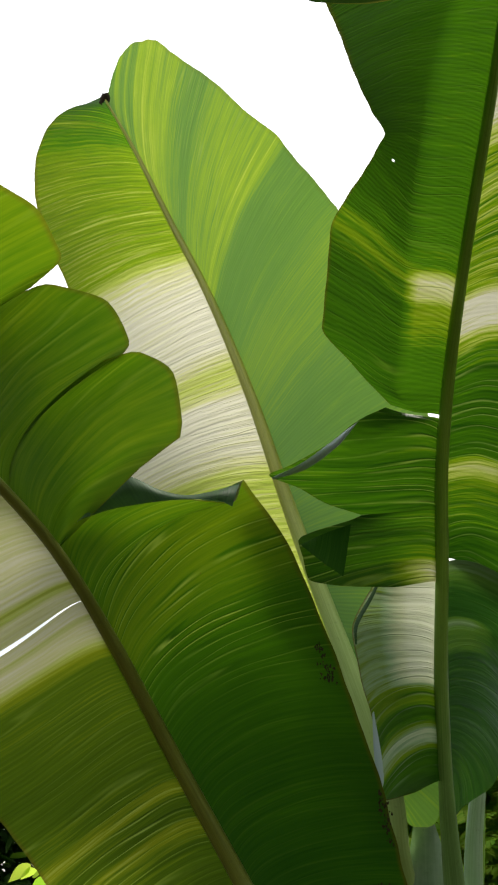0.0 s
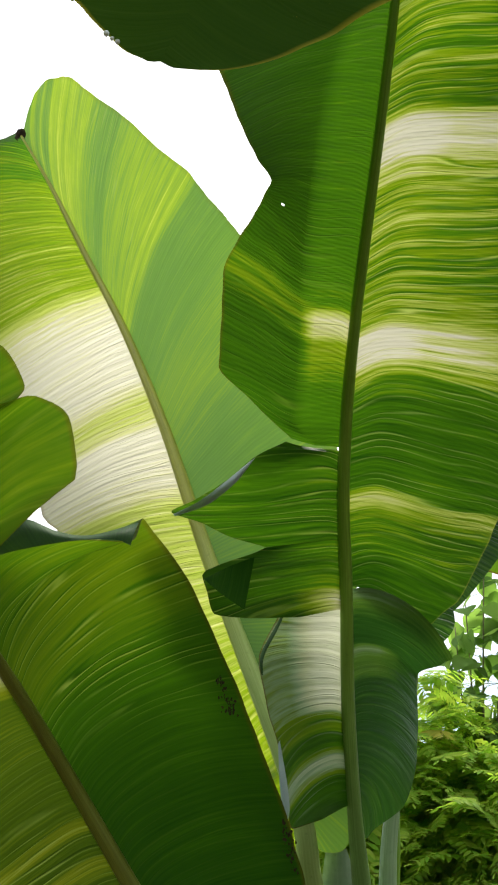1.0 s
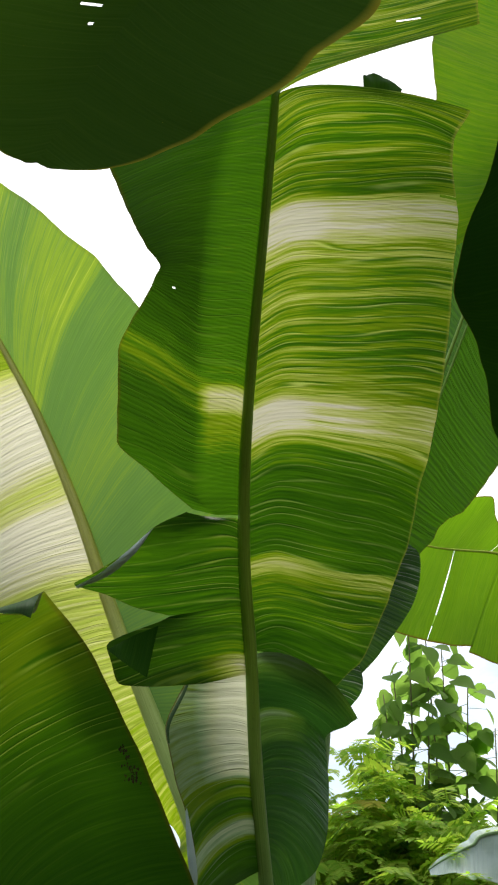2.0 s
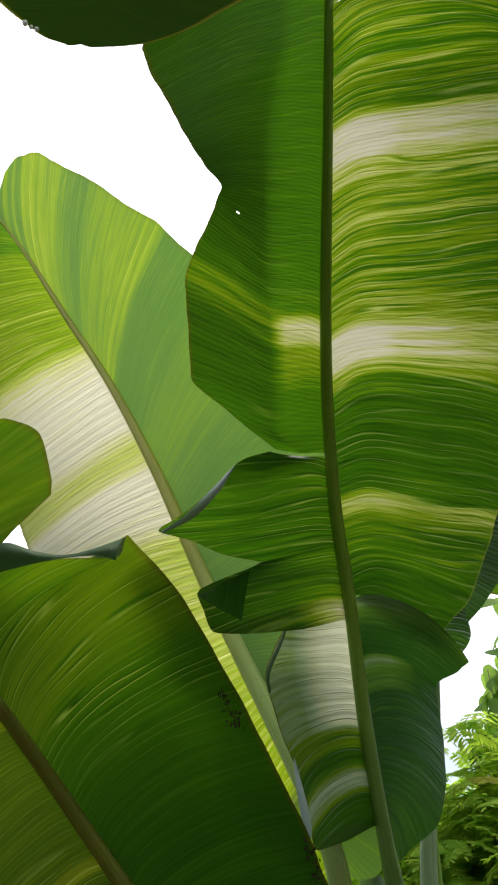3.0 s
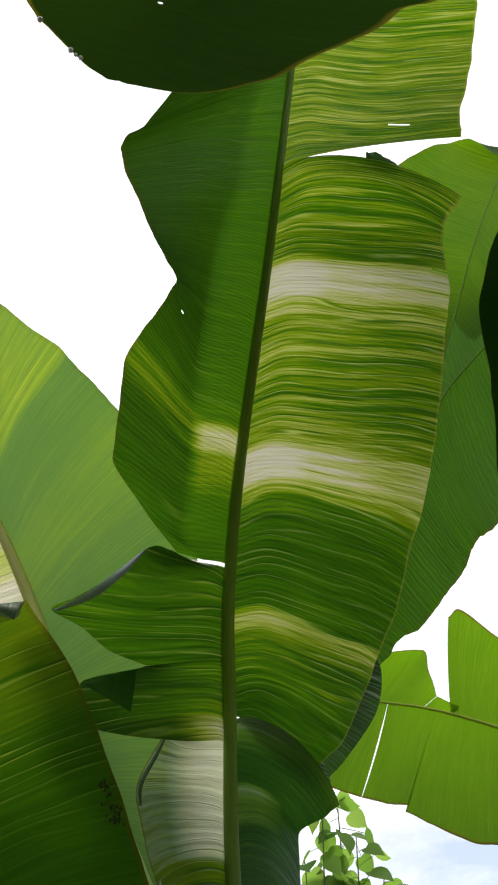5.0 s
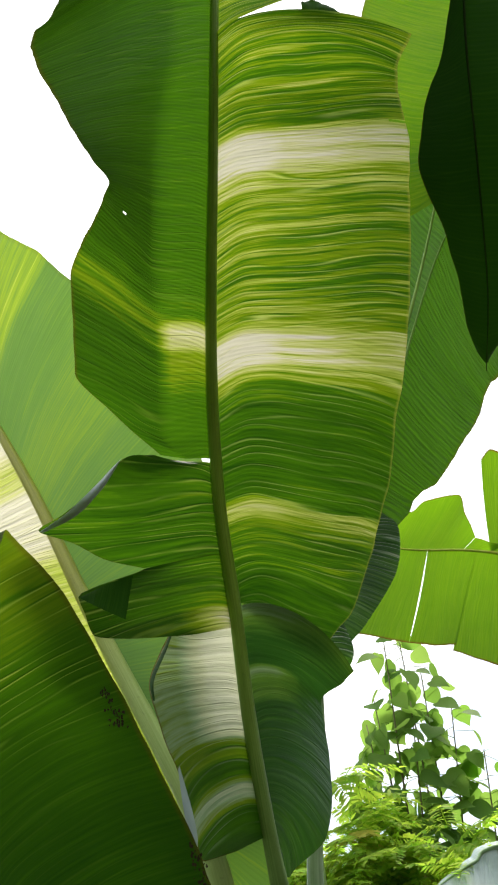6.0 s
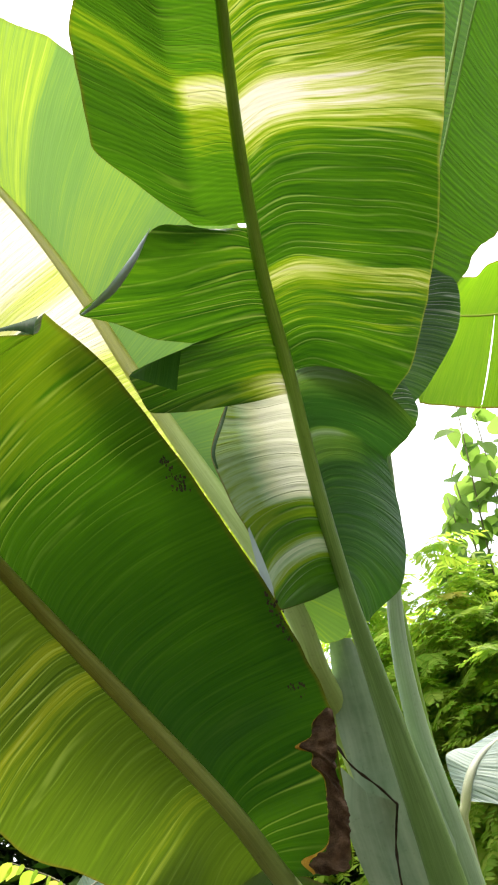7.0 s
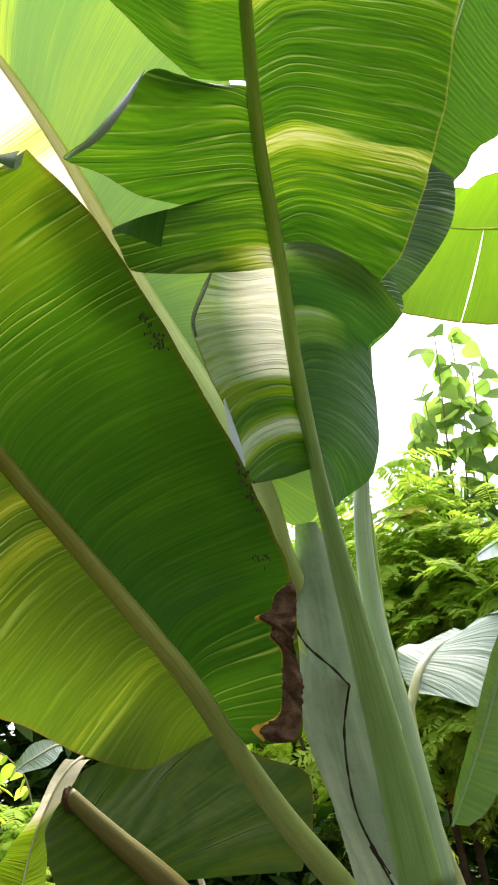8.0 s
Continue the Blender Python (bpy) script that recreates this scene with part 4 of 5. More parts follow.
BLEMISHES = [(0.096, 1.235, 1.748), (0.098, 1.24, 1.733), (0.103, 1.24, 1.719), (0.106, 1.24, 1.708), (0.112, 1.24, 1.711), (0.18, 1.33, 1.556), (0.181, 1.335, 1.542), (0.185, 1.34, 1.53), (0.188, 1.34, 1.519), (0.189, 1.335, 1.537), (0.18, 1.37, 1.452), (0.188, 1.37, 1.445), (0.196, 1.375, 1.446), (0.091, 1.235, 1.741), (0.096, 1.237, 1.739), (0.1, 1.24, 1.726), (0.105, 1.24, 1.714), (0.108, 1.24, 1.706), (0.101, 1.24, 1.704), (0.112, 1.24, 1.703), (0.185, 1.333, 1.548), (0.178, 1.33, 1.563), (0.185, 1.34, 1.524), (0.188, 1.34, 1.513), (0.192, 1.345, 1.504)]
DROPS = [(-0.036, 0.543, 2.238), (-0.005, 0.553, 2.203), (0.005, 0.556, 2.196), (0, 0.555, 2.199)]


# ---- blade materials ----
# past 0.55 the green between the stripes is darkened as painted shadow
MAT_B_RIGHT = leaf_material("blade_striped_pale", 2.845, [(0.0, 0.36), (0.20, 0.46), (0.28, 0.48), (0.315, 0.34), (0.335, 0.45), (0.355, 0.31), (0.371, 0.48), (0.385, 0.36), (0.397, 0.5), (0.400, 1.05), (0.420, 1.0), (0.424, 0.68), (0.434, 0.62), (0.444, 0.34), (0.455, 0.5), (0.471, 0.50), (0.484, 0.36), (0.502, 0.48), (0.515, 0.52), (0.518, 1.05), (0.535, 0.95), (0.540, 0.62), (0.548, 0.36), (0.556, 0.22), (0.58, 0.12), (0.604, 0.10), (0.608, 0.66), (0.615, 0.60), (0.622, 0.3), (0.638, 0.28), (0.652, 0.10), (1.0, 0.06)], 0.20, 0.006, 1.0, fade=(0.075, 0.12, 0.72, 0.27), crisp=0.21, ridge_at=[(0.0, 0.8), (0.53, 1.0), (0.56, 0.4), (0.60, 0.38), (0.608, 0.9), (0.63, 0.8), (0.66, 0.3), (1.0, 0.3)], rim=0.25, bend=[(0.0, -0.004), (0.06, 0.006), (0.14, 0.004), (0.33, 0.022)], ridges=0.6, rim_from=0.985, rim_colour=((0.34, 0.30, 0.10, 1), (0.50, 0.42, 0.08, 1)), relief=0.6, spec=0.16, crest_colour=((0.46, 0.54, 0.22, 1), (0.52, 0.60, 0.16, 1)))
# beyond the crease fade keeps thin pale lines but paints the green as shaded
MAT_B_LEFT = leaf_material("blade_striped_green", 2.845, [(0.0, 0.22), (0.47, 0.24), (0.500, 0.3), (0.506, 0.35), (0.509, 0.86), (0.519, 0.82), (0.523, 0.52), (0.534, 0.45), (0.55, 0.27), (0.58, 0.22), (1.0, 0.2)], 0.10, 0.003, 2.0, fade=(0.066, 0.092, 0.06, [(0.0, 0.14), (0.46, 0.15), (0.488, 0.16), (0.492, 0.28), (0.496, 0.20), (0.501, 0.30), (0.504, 0.46), (0.508, 0.28), (0.511, 0.48), (0.516, 0.24), (0.519, 0.32), (0.524, 0.16), (1.0, 0.13)]), spec=0.14, ridges=0.16, bend=[(0.0, 0.0), (0.085, -0.016), (0.22, 0.0)], comb_part=1.6, crest_colour=((0.20, 0.34, 0.06, 1), (0.28, 0.42, 0.04, 1)))
MAT_B_LOW = leaf_material("blade_striped_lobes", 2.845, [(0.0, 0.2), (0.58, 0.16), (0.605, 0.22), (0.625, 0.18), (0.655, 0.24), (0.664, 0.35), (0.669, 0.85), (0.70, 0.8), (1.0, 0.2)], 0.15, 0.003, 2.5, fade=(0.02, 0.11, 0.22, 0.17), rim=0.15, crisp=0.10, ridges=0.48, comb_part=1.4)
SOFT_FACE = [(0.0, (0.08, 0.16, 0.04)), (0.28, (0.115, 0.235, 0.095)), (0.5, (0.23, 0.34, 0.06)), (0.7, (0.40, 0.47, 0.16)), (1.0, (0.6, 0.6, 0.4))]
SOFT_THROUGH = [(0.0, (0.06, 0.14, 0.018)), (0.28, (0.12, 0.25, 0.028)), (0.5, (0.25, 0.39, 0.014)), (0.7, (0.46, 0.53, 0.06)), (1.0, (0.6, 0.58, 0.4))]
WHITE_FACE = GREEN_FACE[:3] + [(0.66, (0.27, 0.39, 0.25)), (0.85, (0.60, 0.64, 0.45)), (1.0, (0.76, 0.79, 0.66))]
WHITE_THROUGH = GREEN_THROUGH[:3] + [(0.66, (0.27, 0.37, 0.20)), (0.85, (0.58, 0.60, 0.40)), (1.0, (0.72, 0.71, 0.58))]
# fade greys the outer part, painting the shade of a lobe that bends away
MAT_B_WHITE = leaf_material("blade_white_lobe_shaded_side", 2.845, [(0.0, 0.95), (0.735, 0.98), (0.741, 0.34), (0.746, 0.46), (0.752, 0.14), (0.757, 0.24), (0.760, 0.76), (0.768, 0.70), (0.773, 0.18), (1.0, 0.18)], 0.09, 0.003, 2.7, relief=0.7, rim=0.8, dotted=0.1, faces=WHITE_FACE, throughs=WHITE_THROUGH, through_part=0.6, ridges=0.22, comb_part=1.1, comb_pitch=560.0, crest_colour=((0.62, 0.66, 0.52, 1), (0.60, 0.62, 0.44, 1)), fade=(0.05, 0.105, 0.0, [(0.0, 0.58), (0.735, 0.60), (0.741, 0.36), (0.746, 0.46), (0.752, 0.16), (0.757, 0.26), (0.760, 0.70), (0.768, 0.62), (0.773, 0.18), (1.0, 0.18)]))
BASE_FACE = [(0.0, (0.016, 0.052, 0.012)), (0.2, (0.034, 0.092, 0.024)), (0.4, (0.10, 0.20, 0.055))] + WHITE_FACE[3:]
BASE_THROUGH = [(0.0, (0.010, 0.050, 0.004)), (0.2, (0.026, 0.105, 0.009)), (0.4, (0.12, 0.25, 0.02))] + WHITE_THROUGH[3:]
# narrow pale bands from 0.70 to 0.72 paint highlights on the veins
MAT_B_BASE = leaf_material("blade_lobe_vein_highlights", 2.845, [(0.0, 0.56), (0.6675, 0.54), (0.672, 0.44), (0.677, 0.30), (0.681, 0.2), (0.690, 0.16), (0.699, 0.18), (0.7025, 0.72), (0.705, 0.24), (0.709, 0.64), (0.7115, 0.24), (0.717, 0.46), (0.722, 0.2), (1.0, 0.2)], 0.045, 0.003, 2.9, relief=0.6, spec=0.15, faces=BASE_FACE, throughs=BASE_THROUGH, rough=0.38, through_part=0.38, comb_part=0.8, comb_pitch=620.0, ridges=0.05, rim=0.05, fade=(0.08, 0.15, 0.0, [(0.0, 0.34), (0.670, 0.34), (0.675, 0.24), (0.69, 0.18), (0.715, 0.2), (1.0, 0.2)]))
MAT_A_LEFT = leaf_material("blade_cream", 2.555, [(0.0, 0.20), (0.04, 0.27), (0.06, 0.40), (0.075, 0.28), (0.10, 0.42), (0.15, 0.47), (0.22, 0.49), (0.262, 0.50), (0.275, 0.72), (0.29, 0.90), (0.33, 1.0), (0.40, 0.98), (0.425, 0.70), (0.45, 0.75), (0.465, 1.0), (0.53, 0.95), (0.56, 0.62), (0.62, 0.66), (0.75, 0.5), (1.0, 0.3)], 0.15, 0.012, 3.0, through_part=0.73, ridges=0.05, comb_part=1.5, comb_pitch=470.0, relief=0.6)
MAT_A_RIGHT = leaf_material("blade_soft_green", 2.555, [(0.0, 0.28), (0.035, 0.26), (0.050, 0.44), (0.062, 0.40), (0.070, 0.27), (0.085, 0.28), (0.092, 0.50), (0.10, 0.27), (0.118, 0.30), (0.126, 0.52), (0.145, 0.42), (0.152, 0.56), (0.166, 0.43), (0.180, 0.52), (0.20, 0.42), (0.214, 0.48), (0.228, 0.36), (0.244, 0.28), (0.262, 0.27), (0.274, 0.38), (0.31, 0.43), (0.326, 0.40), (0.330, 0.56), (0.335, 0.36), (0.340, 0.54), (0.347, 0.32), (0.356, 0.26), (0.40, 0.25), (0.44, 0.34), (0.48, 0.34), (0.53, 0.28), (1.0, 0.27)], 0.075, 0.008, 4.0, through_part=0.52, faces=SOFT_FACE, throughs=SOFT_THROUGH, relief=0.2, dotted=0.0, ridges=0.22, rim=0.15, crisp=0.10, ridge_at=[(0.0, 0.7), (0.12, 1.0), (0.24, 0.8), (0.34, 0.9), (0.36, 0.2), (1.0, 0.12)], crest_colour=((0.44, 0.52, 0.22, 1), (0.52, 0.60, 0.14, 1)))
OLIVE_FACE = [(0.0, (0.022, 0.055, 0.007)), (0.3, (0.062, 0.115, 0.013)), (0.5, (0.15, 0.19, 0.020))] + GREEN_FACE[3:]
OLIVE_THROUGH = [(0.0, (0.022, 0.060, 0.003)), (0.3, (0.092, 0.160, 0.006)), (0.5, (0.24, 0.29, 0.008))] + GREEN_THROUGH[3:]
# bands from 0.46 to 0.71 are darkened: shade painted into the lower blade
MAT_C_RIGHT = leaf_material("blade_green_shaded_low", 1.66, [(0.0, 0.44), (0.18, 0.38), (0.26, 0.36), (0.34, 0.34), (0.365, 0.42), (0.395, 0.42), (0.42, 0.31), (0.46, 0.22), (0.5, 0.13), (0.63, 0.06), (0.71, 0.07), (0.725, 0.32), (0.745, 0.15), (1.0, 0.15)], 0.08, 0.008, 5.0, through_part=0.46, ridges=0.75, relief=0.28, spec=0.1, comb_part=0.5, ridge_at=[(0.0, 0.16), (0.28, 0.25), (0.34, 0.7), (0.36, 1.0), (0.42, 1.0), (0.49, 0.07), (0.69, 0.03), (0.715, 0.65), (0.75, 0.3), (1.0, 0.2)], crest_colour=((0.28, 0.40, 0.09, 1), (0.38, 0.50, 0.06, 1)))
MAT_C_LEFT = leaf_material("blade_banded", 1.66, [(0.0, 0.4), (0.2, 0.78), (0.27, 0.90), (0.297, 0.90), (0.302, 0.5), (0.307, 0.88), (0.333, 0.9), (0.337, 0.66), (0.341, 0.88), (0.36, 0.86), (0.373, 0.5), (0.382, 0.28), (0.48, 0.25), (0.51, 0.28), (0.518, 0.58), (0.528, 0.28), (0.546, 0.26), (0.552, 0.56), (0.565, 0.26), (0.62, 0.20), (0.66, 0.18), (0.68, 0.34), (0.70, 0.2), (1.0, 0.15)], 0.075, 0.008, 6.0, through_part=0.45, faces=OLIVE_FACE, throughs=OLIVE_THROUGH, ridges=0.8, spec=0.1, crisp=0.12, ridge_at=[(0.0, 0.4), (0.38, 0.2), (0.48, 0.2), (0.52, 1.0), (0.57, 0.9), (0.60, 0.12), (0.65, 0.12), (0.68, 0.6), (0.71, 0.1), (1.0, 0.08)])
# lighter than MAT_RIBBED: the leaf's lit look is put into its green
MAT_PLAIN = leaf_material("blade_plain_green", 3.5, [(0.0, 0.36), (1.0, 0.33)], 0.05, 0.02, 7.0, through_part=0.58, dotted=0.1, ridges=0.05, comb_part=0.6, comb_pitch=420.0)
MAT_RIBBED = leaf_material("blade_ribbed_green", 3.5, [(0.0, 0.24), (1.0, 0.21)], 0.05, 0.02, 7.3, through_part=0.46, dotted=0.1, ridges=0.10, comb_part=2.4, comb_pitch=330.0, relief=0.8, spec=0.18, crest_colour=((0.16, 0.30, 0.07, 1), (0.24, 0.40, 0.04, 1)))
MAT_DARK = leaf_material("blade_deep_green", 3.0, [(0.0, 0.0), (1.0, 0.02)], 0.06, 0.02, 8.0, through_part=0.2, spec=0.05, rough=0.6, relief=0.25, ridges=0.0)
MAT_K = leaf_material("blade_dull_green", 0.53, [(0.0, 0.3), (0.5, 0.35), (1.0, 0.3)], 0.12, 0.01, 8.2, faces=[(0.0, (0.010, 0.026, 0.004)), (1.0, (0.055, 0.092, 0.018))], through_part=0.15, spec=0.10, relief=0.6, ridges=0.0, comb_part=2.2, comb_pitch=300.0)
# the yellow rim_colour paints light glowing along the margin
MAT_E = leaf_material("blade_deep_green_lit_rim", 3.8, [(0.0, 0.4), (1.0, 0.4)], 0.10, 0.02, 8.5, through_part=0.3, faces=[(0.0, (0.016, 0.046, 0.007)), (1.0, (0.052, 0.108, 0.015))], throughs=[(0.0, (0.019, 0.058, 0.003)), (1.0, (0.062, 0.135, 0.007))], spec=0.0, rough=0.6, relief=0.2, ridges=0.02, rim=0.9, rim_from=0.945, rim_colour=((0.13, 0.125, 0.025, 1), (0.62, 0.52, 0.03, 1)))
MAT_LIGHT = leaf_material("blade_light_green", 2.9, [(0.0, 0.38), (1.0, 0.35)], 0.09, 0.02, 9.0, through_part=0.66, throughs=[(0.0, (0.05, 0.16, 0.003)), (0.5, (0.16, 0.33, 0.006)), (1.0, (0.34, 0.5, 0.05))], dotted=0.0, ridges=0.10, rim=0.95)
MAT_BLOOM = leaf_material("blade_waxy_pale", 2.0, [(0.0, 0.35), (1.0, 0.3)], 0.18, 0.02, 10.0, through_part=0.3, bloom=0.72, relief=0.9, ridges=0.0)
MAT_HANGING = leaf_material("blade_waxy_dull", 1.2, [(0.0, 0.34), (1.0, 0.3)], 0.06, 0.01, 10.4, through_part=0.3, bloom=0.2, relief=0.6, ridges=0.0, comb_part=0.6, comb_pitch=600.0)
MAT_BLOOM_RIBBED = leaf_material("blade_waxy_ribbed", 2.0, [(0.0, 0.4), (1.0, 0.36)], 0.12, 0.01, 10.2, through_part=0.22, bloom=0.85, relief=0.9, ridges=0.0, comb_part=1.3, comb_pitch=760.0, dotted=0.1)
# bloom raised beyond the wax itself to paint a sunlit upper side
MAT_WAXY = leaf_material("blade_waxy_sunlit", 2.0, [(0.0, 0.4), (1.0, 0.4)], 0.12, 0.02, 10.5, through_part=0.3, bloom=1.7, relief=0.5, ridges=0.0)
# strong bloom here paints the sky's bluish reflection on the leaf's upper side
MAT_TOPSIDE = leaf_material("blade_topside_sky_sheen", 1.0, [(0.0, 0.08), (1.0, 0.08)], 0.10, 0.02, 12.0, through_part=0.2, bloom=1.5, rough=0.3, relief=0.15, spec=0.6, rim=0.0, ridges=0.0)
MAT_ROLLED = leaf_material("blade_grey_topside", 1.0, [(0.0, 0.12), (1.0, 0.12)], 0.08, 0.02, 12.5, through_part=0.2, bloom=0.12, rough=0.5, relief=0.15, rim=0.0, ridges=0.0)
MAT_FOLD = leaf_material("blade_dark_topside", 1.0, [(0.0, 0.10), (1.0, 0.14)], 0.08, 0.02, 13.0, through_part=0.3, rough=0.45, relief=0.3, spec=0.02, comb_part=0.3, ridges=0.0)
# grey-white crests near the upper end paint highlights on the ribs
MAT_SHEEN = leaf_material("blade_topside_rib_highlights", 1.0, [(0.0, 0.24), (1.0, 0.28)], 0.10, 0.02, 13.5, through_part=0.55, faces=BASE_FACE, throughs=BASE_THROUGH, rough=0.42, relief=0.7, spec=0.12, comb_part=1.2, comb_pitch=500.0, ridges=0.8, ridge_at=[(0.0, 0.2), (0.04, 1.0), (0.15, 1.0), (0.22, 0.15), (1.0, 0.15)], crest_colour=((0.42, 0.48, 0.40, 1), (0.42, 0.48, 0.34, 1)))
PALE_FOOT = ((0.13, 0.19, 0.04), (0.20, 0.27, 0.072))
RIB_B = stem_material("midrib_olive", (0.12, 0.23, 0.016), (0.27, 0.43, 0.045), ((0.065, 0.135, 0.025), (0.145, 0.245, 0.068)), 2.845, (0.62, 0.86))
RIB_A = stem_material("midrib_yellow", (0.20, 0.215, 0.025), (0.36, 0.375, 0.06), ((0.27, 0.40, 0.10), (0.44, 0.57, 0.20)), 2.5, (0.56, 0.76))
RIB_C = stem_material("midrib_brownish", (0.115, 0.13, 0.012), (0.21, 0.235, 0.034), PALE_FOOT, 1.66, (0.55, 0.85))
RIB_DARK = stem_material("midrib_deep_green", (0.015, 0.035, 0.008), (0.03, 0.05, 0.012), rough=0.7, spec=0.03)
RIB_BRIGHT = stem_material("midrib_bright", (0.38, 0.48, 0.05), (0.58, 0.62, 0.13))
RIB_GREEN = stem_material("midrib_green", (0.09, 0.20, 0.015), (0.19, 0.32, 0.03))
RIB_H = stem_material("midrib_to_waxy", (0.07, 0.17, 0.012), (0.15, 0.27, 0.025), ((0.12, 0.21, 0.09), (0.26, 0.36, 0.20)), 3.5, (0.5, 0.72))
RIB_WAXY = stem_material("petiole_waxy", (0.15, 0.28, 0.12), (0.33, 0.47, 0.27))
RIB_HANGING = stem_material("midrib_dull_waxy", (0.10, 0.18, 0.07), (0.20, 0.29, 0.13))
RIB_PALE = stem_material("petiole_whitish", (0.34, 0.38, 0.26), (0.52, 0.55, 0.42), ((0.20, 0.24, 0.09), (0.36, 0.38, 0.18)), 0.75, (0.2, 0.35))
SHEATH = stem_material("sheath_waxy", (0.13, 0.24, 0.13), (0.50, 0.60, 0.44), streak=40.0, rough=0.42)
YELLOWED = plain_material("yellowed_margin", (0.30, 0.12, 0.01), (0.55, 0.36, 0.04), 60.0, 0.7, 0.3, 0.002)
DRY = plain_material("dry_leaf", (0.010, 0.006, 0.003), (0.14, 0.085, 0.045), 60.0, 0.8, 1.0, 0.006)
SCORCH = plain_material("dry_margin", (0.012, 0.010, 0.006), (0.05, 0.035, 0.02), 60.0, 0.9, 0.4, 0.003)
EARTH = plain_material("earth", (0.03, 0.022, 0.014), (0.09, 0.07, 0.045), 3.0, 0.95, 0.8, 0.03)
BARK = plain_material("bark", (0.05, 0.035, 0.022), (0.14, 0.10, 0.07), 20.0, 0.9, 0.6, 0.006)
TWIG = plain_material("twig", (0.09, 0.10, 0.04), (0.20, 0.19, 0.10), 30.0, 0.7, 0.3, 0.003)
FOL_HEART = foliage_material("heart_leaves", (0.09, 0.20, 0.04), (0.18, 0.30, 0.08), (0.14, 0.30, 0.03), (0.26, 0.42, 0.07), rough=0.6, through_part=0.60)
FOL_PINNATE = foliage_material("feather_leaves", (0.18, 0.35, 0.04), (0.38, 0.50, 0.08), (0.26, 0.54, 0.03), (0.54, 0.68, 0.07), through_part=0.60, flush=(0.62, 0.40, 0.08, 1))
RIB_K = stem_material("midrib_dull_brown", (0.07, 0.075, 0.014), (0.17, 0.15, 0.045))
MAT_CREAM = leaf_material("blade_pale_cream", 0.75, [(0.0, 0.38), (0.20, 0.42), (0.24, 0.92), (1.0, 0.97)], 0.08, 0.01, 14.0, through_part=0.65, rim=0.1, dotted=0.0, ridges=0.1)
RIB_CREAM = stem_material("midrib_cream", (0.34, 0.34, 0.20), (0.52, 0.50, 0.36))
FOL_DARK = foliage_material("hedge_leaves", (0.018, 0.055, 0.012), (0.07, 0.13, 0.03), (0.02, 0.09, 0.005), (0.10, 0.20, 0.01))
WATER = Mat("water_clear")
WATER = WATER.finish((0.8, 0.85, 0.8, 1), 0.05, spec=0.6)


# ---- ground ----
def build_ground():
    n, size = 60, 60.0
    verts, faces = [], []
    for i in range(n + 1):
        for j in range(n + 1):
            x, y = 2 * i / n - 1, 2 * j / n - 1
            x, y = x * abs(x) * size, y * abs(y) * size
            verts.append((x, y, 0.05 * noise.noise((x * 0.5, y * 0.5, 0)) - 0.02))
    for i in range(n):
        for j in range(n):
            a = i * (n + 1) + j
            faces.append((a, a + n + 1, a + n + 2, a + 1))
    tagged(mesh_object("ground", verts, faces, EARTH), "bare dark garden soil", "ground", kind="structure")


build_ground()

# ---- the variegated banana plant ----
plant = plant_root("tall variegated banana plant with cream-striped torn leaves")
leaf_b = banana_leaf(plant, "leaf", LEAF_B_MID, LEAF_B_LEFT, LEAF_B_RIGHT, (MAT_B_LEFT, MAT_B_RIGHT), (0.004, 0.012, 0.032), RIB_B,
                     "upright torn leaf with cream and green cross stripes", 1, crease=0.8, step=0.004, across=24, sweep=0.016,
                     special={(0, 1): MAT_B_LOW, (0, 2): MAT_B_LOW, (0, 3): MAT_B_WHITE, (1, 2): MAT_B_BASE},
                     holes=((0, 0.4587, 0.746, 0.0008, 0.02), (1, 0.3895, 0.955, 0.0006, 0.045), (1, 0.2765, 0.644, 0.0007, 0.07)))
flap(leaf_b, "curled_margin", CURL_B_OUT, CURL_B_IN, MAT_TOPSIDE, 0.006, "curled-over margin with a painted bluish sky sheen")
flap(leaf_b, "curled_scrap", [(0.540, 0.880, 2.722), (0.556, 0.878, 2.729), (0.580, 0.879, 2.720), (0.606, 0.885, 2.699)], [(0.541, 0.893, 2.702), (0.558, 0.893, 2.700), (0.578, 0.892, 2.694), (0.600, 0.890, 2.688)], MAT_ROLLED, 0.004, "grey-green curled scrap on the torn edge", jag=0.15, thick=0.004)
flap(leaf_b, "folded_lobe", FOLD_B_OUT, FOLD_B_IN, MAT_FOLD, 0.004, "dark folded-over lobe")
flap(leaf_b, "curled_margin", CURL_SIDE_OUT, CURL_SIDE_IN, MAT_ROLLED, 0.004, "grey-green curled-over margin")
flap(leaf_b, "curled_margin", CURL_LOW_OUT, CURL_LOW_IN, MAT_TOPSIDE, 0.004, "curled-over margin with a painted bluish sky sheen")
leaf_a = banana_leaf(plant, "leaf", LEAF_A_MID, LEAF_A_LEFT, LEAF_A_RIGHT, (MAT_A_LEFT, MAT_A_RIGHT), (0.003, 0.018, 0.032), RIB_A, "sunlit leaf, one half cream, the other soft green", 2)
flap(leaf_a, "dry_tip", [(-0.436, 2.0, 3.470), (-0.430, 1.995, 3.500), (-0.412, 1.995, 3.505), (-0.402, 2.0, 3.485)], [(-0.428, 2.0, 3.462), (-0.420, 1.998, 3.478), (-0.412, 1.998, 3.478), (-0.406, 2.0, 3.465)], SCORCH, 0.004, "small blackened tip", jag=0.5, thick=0.004)
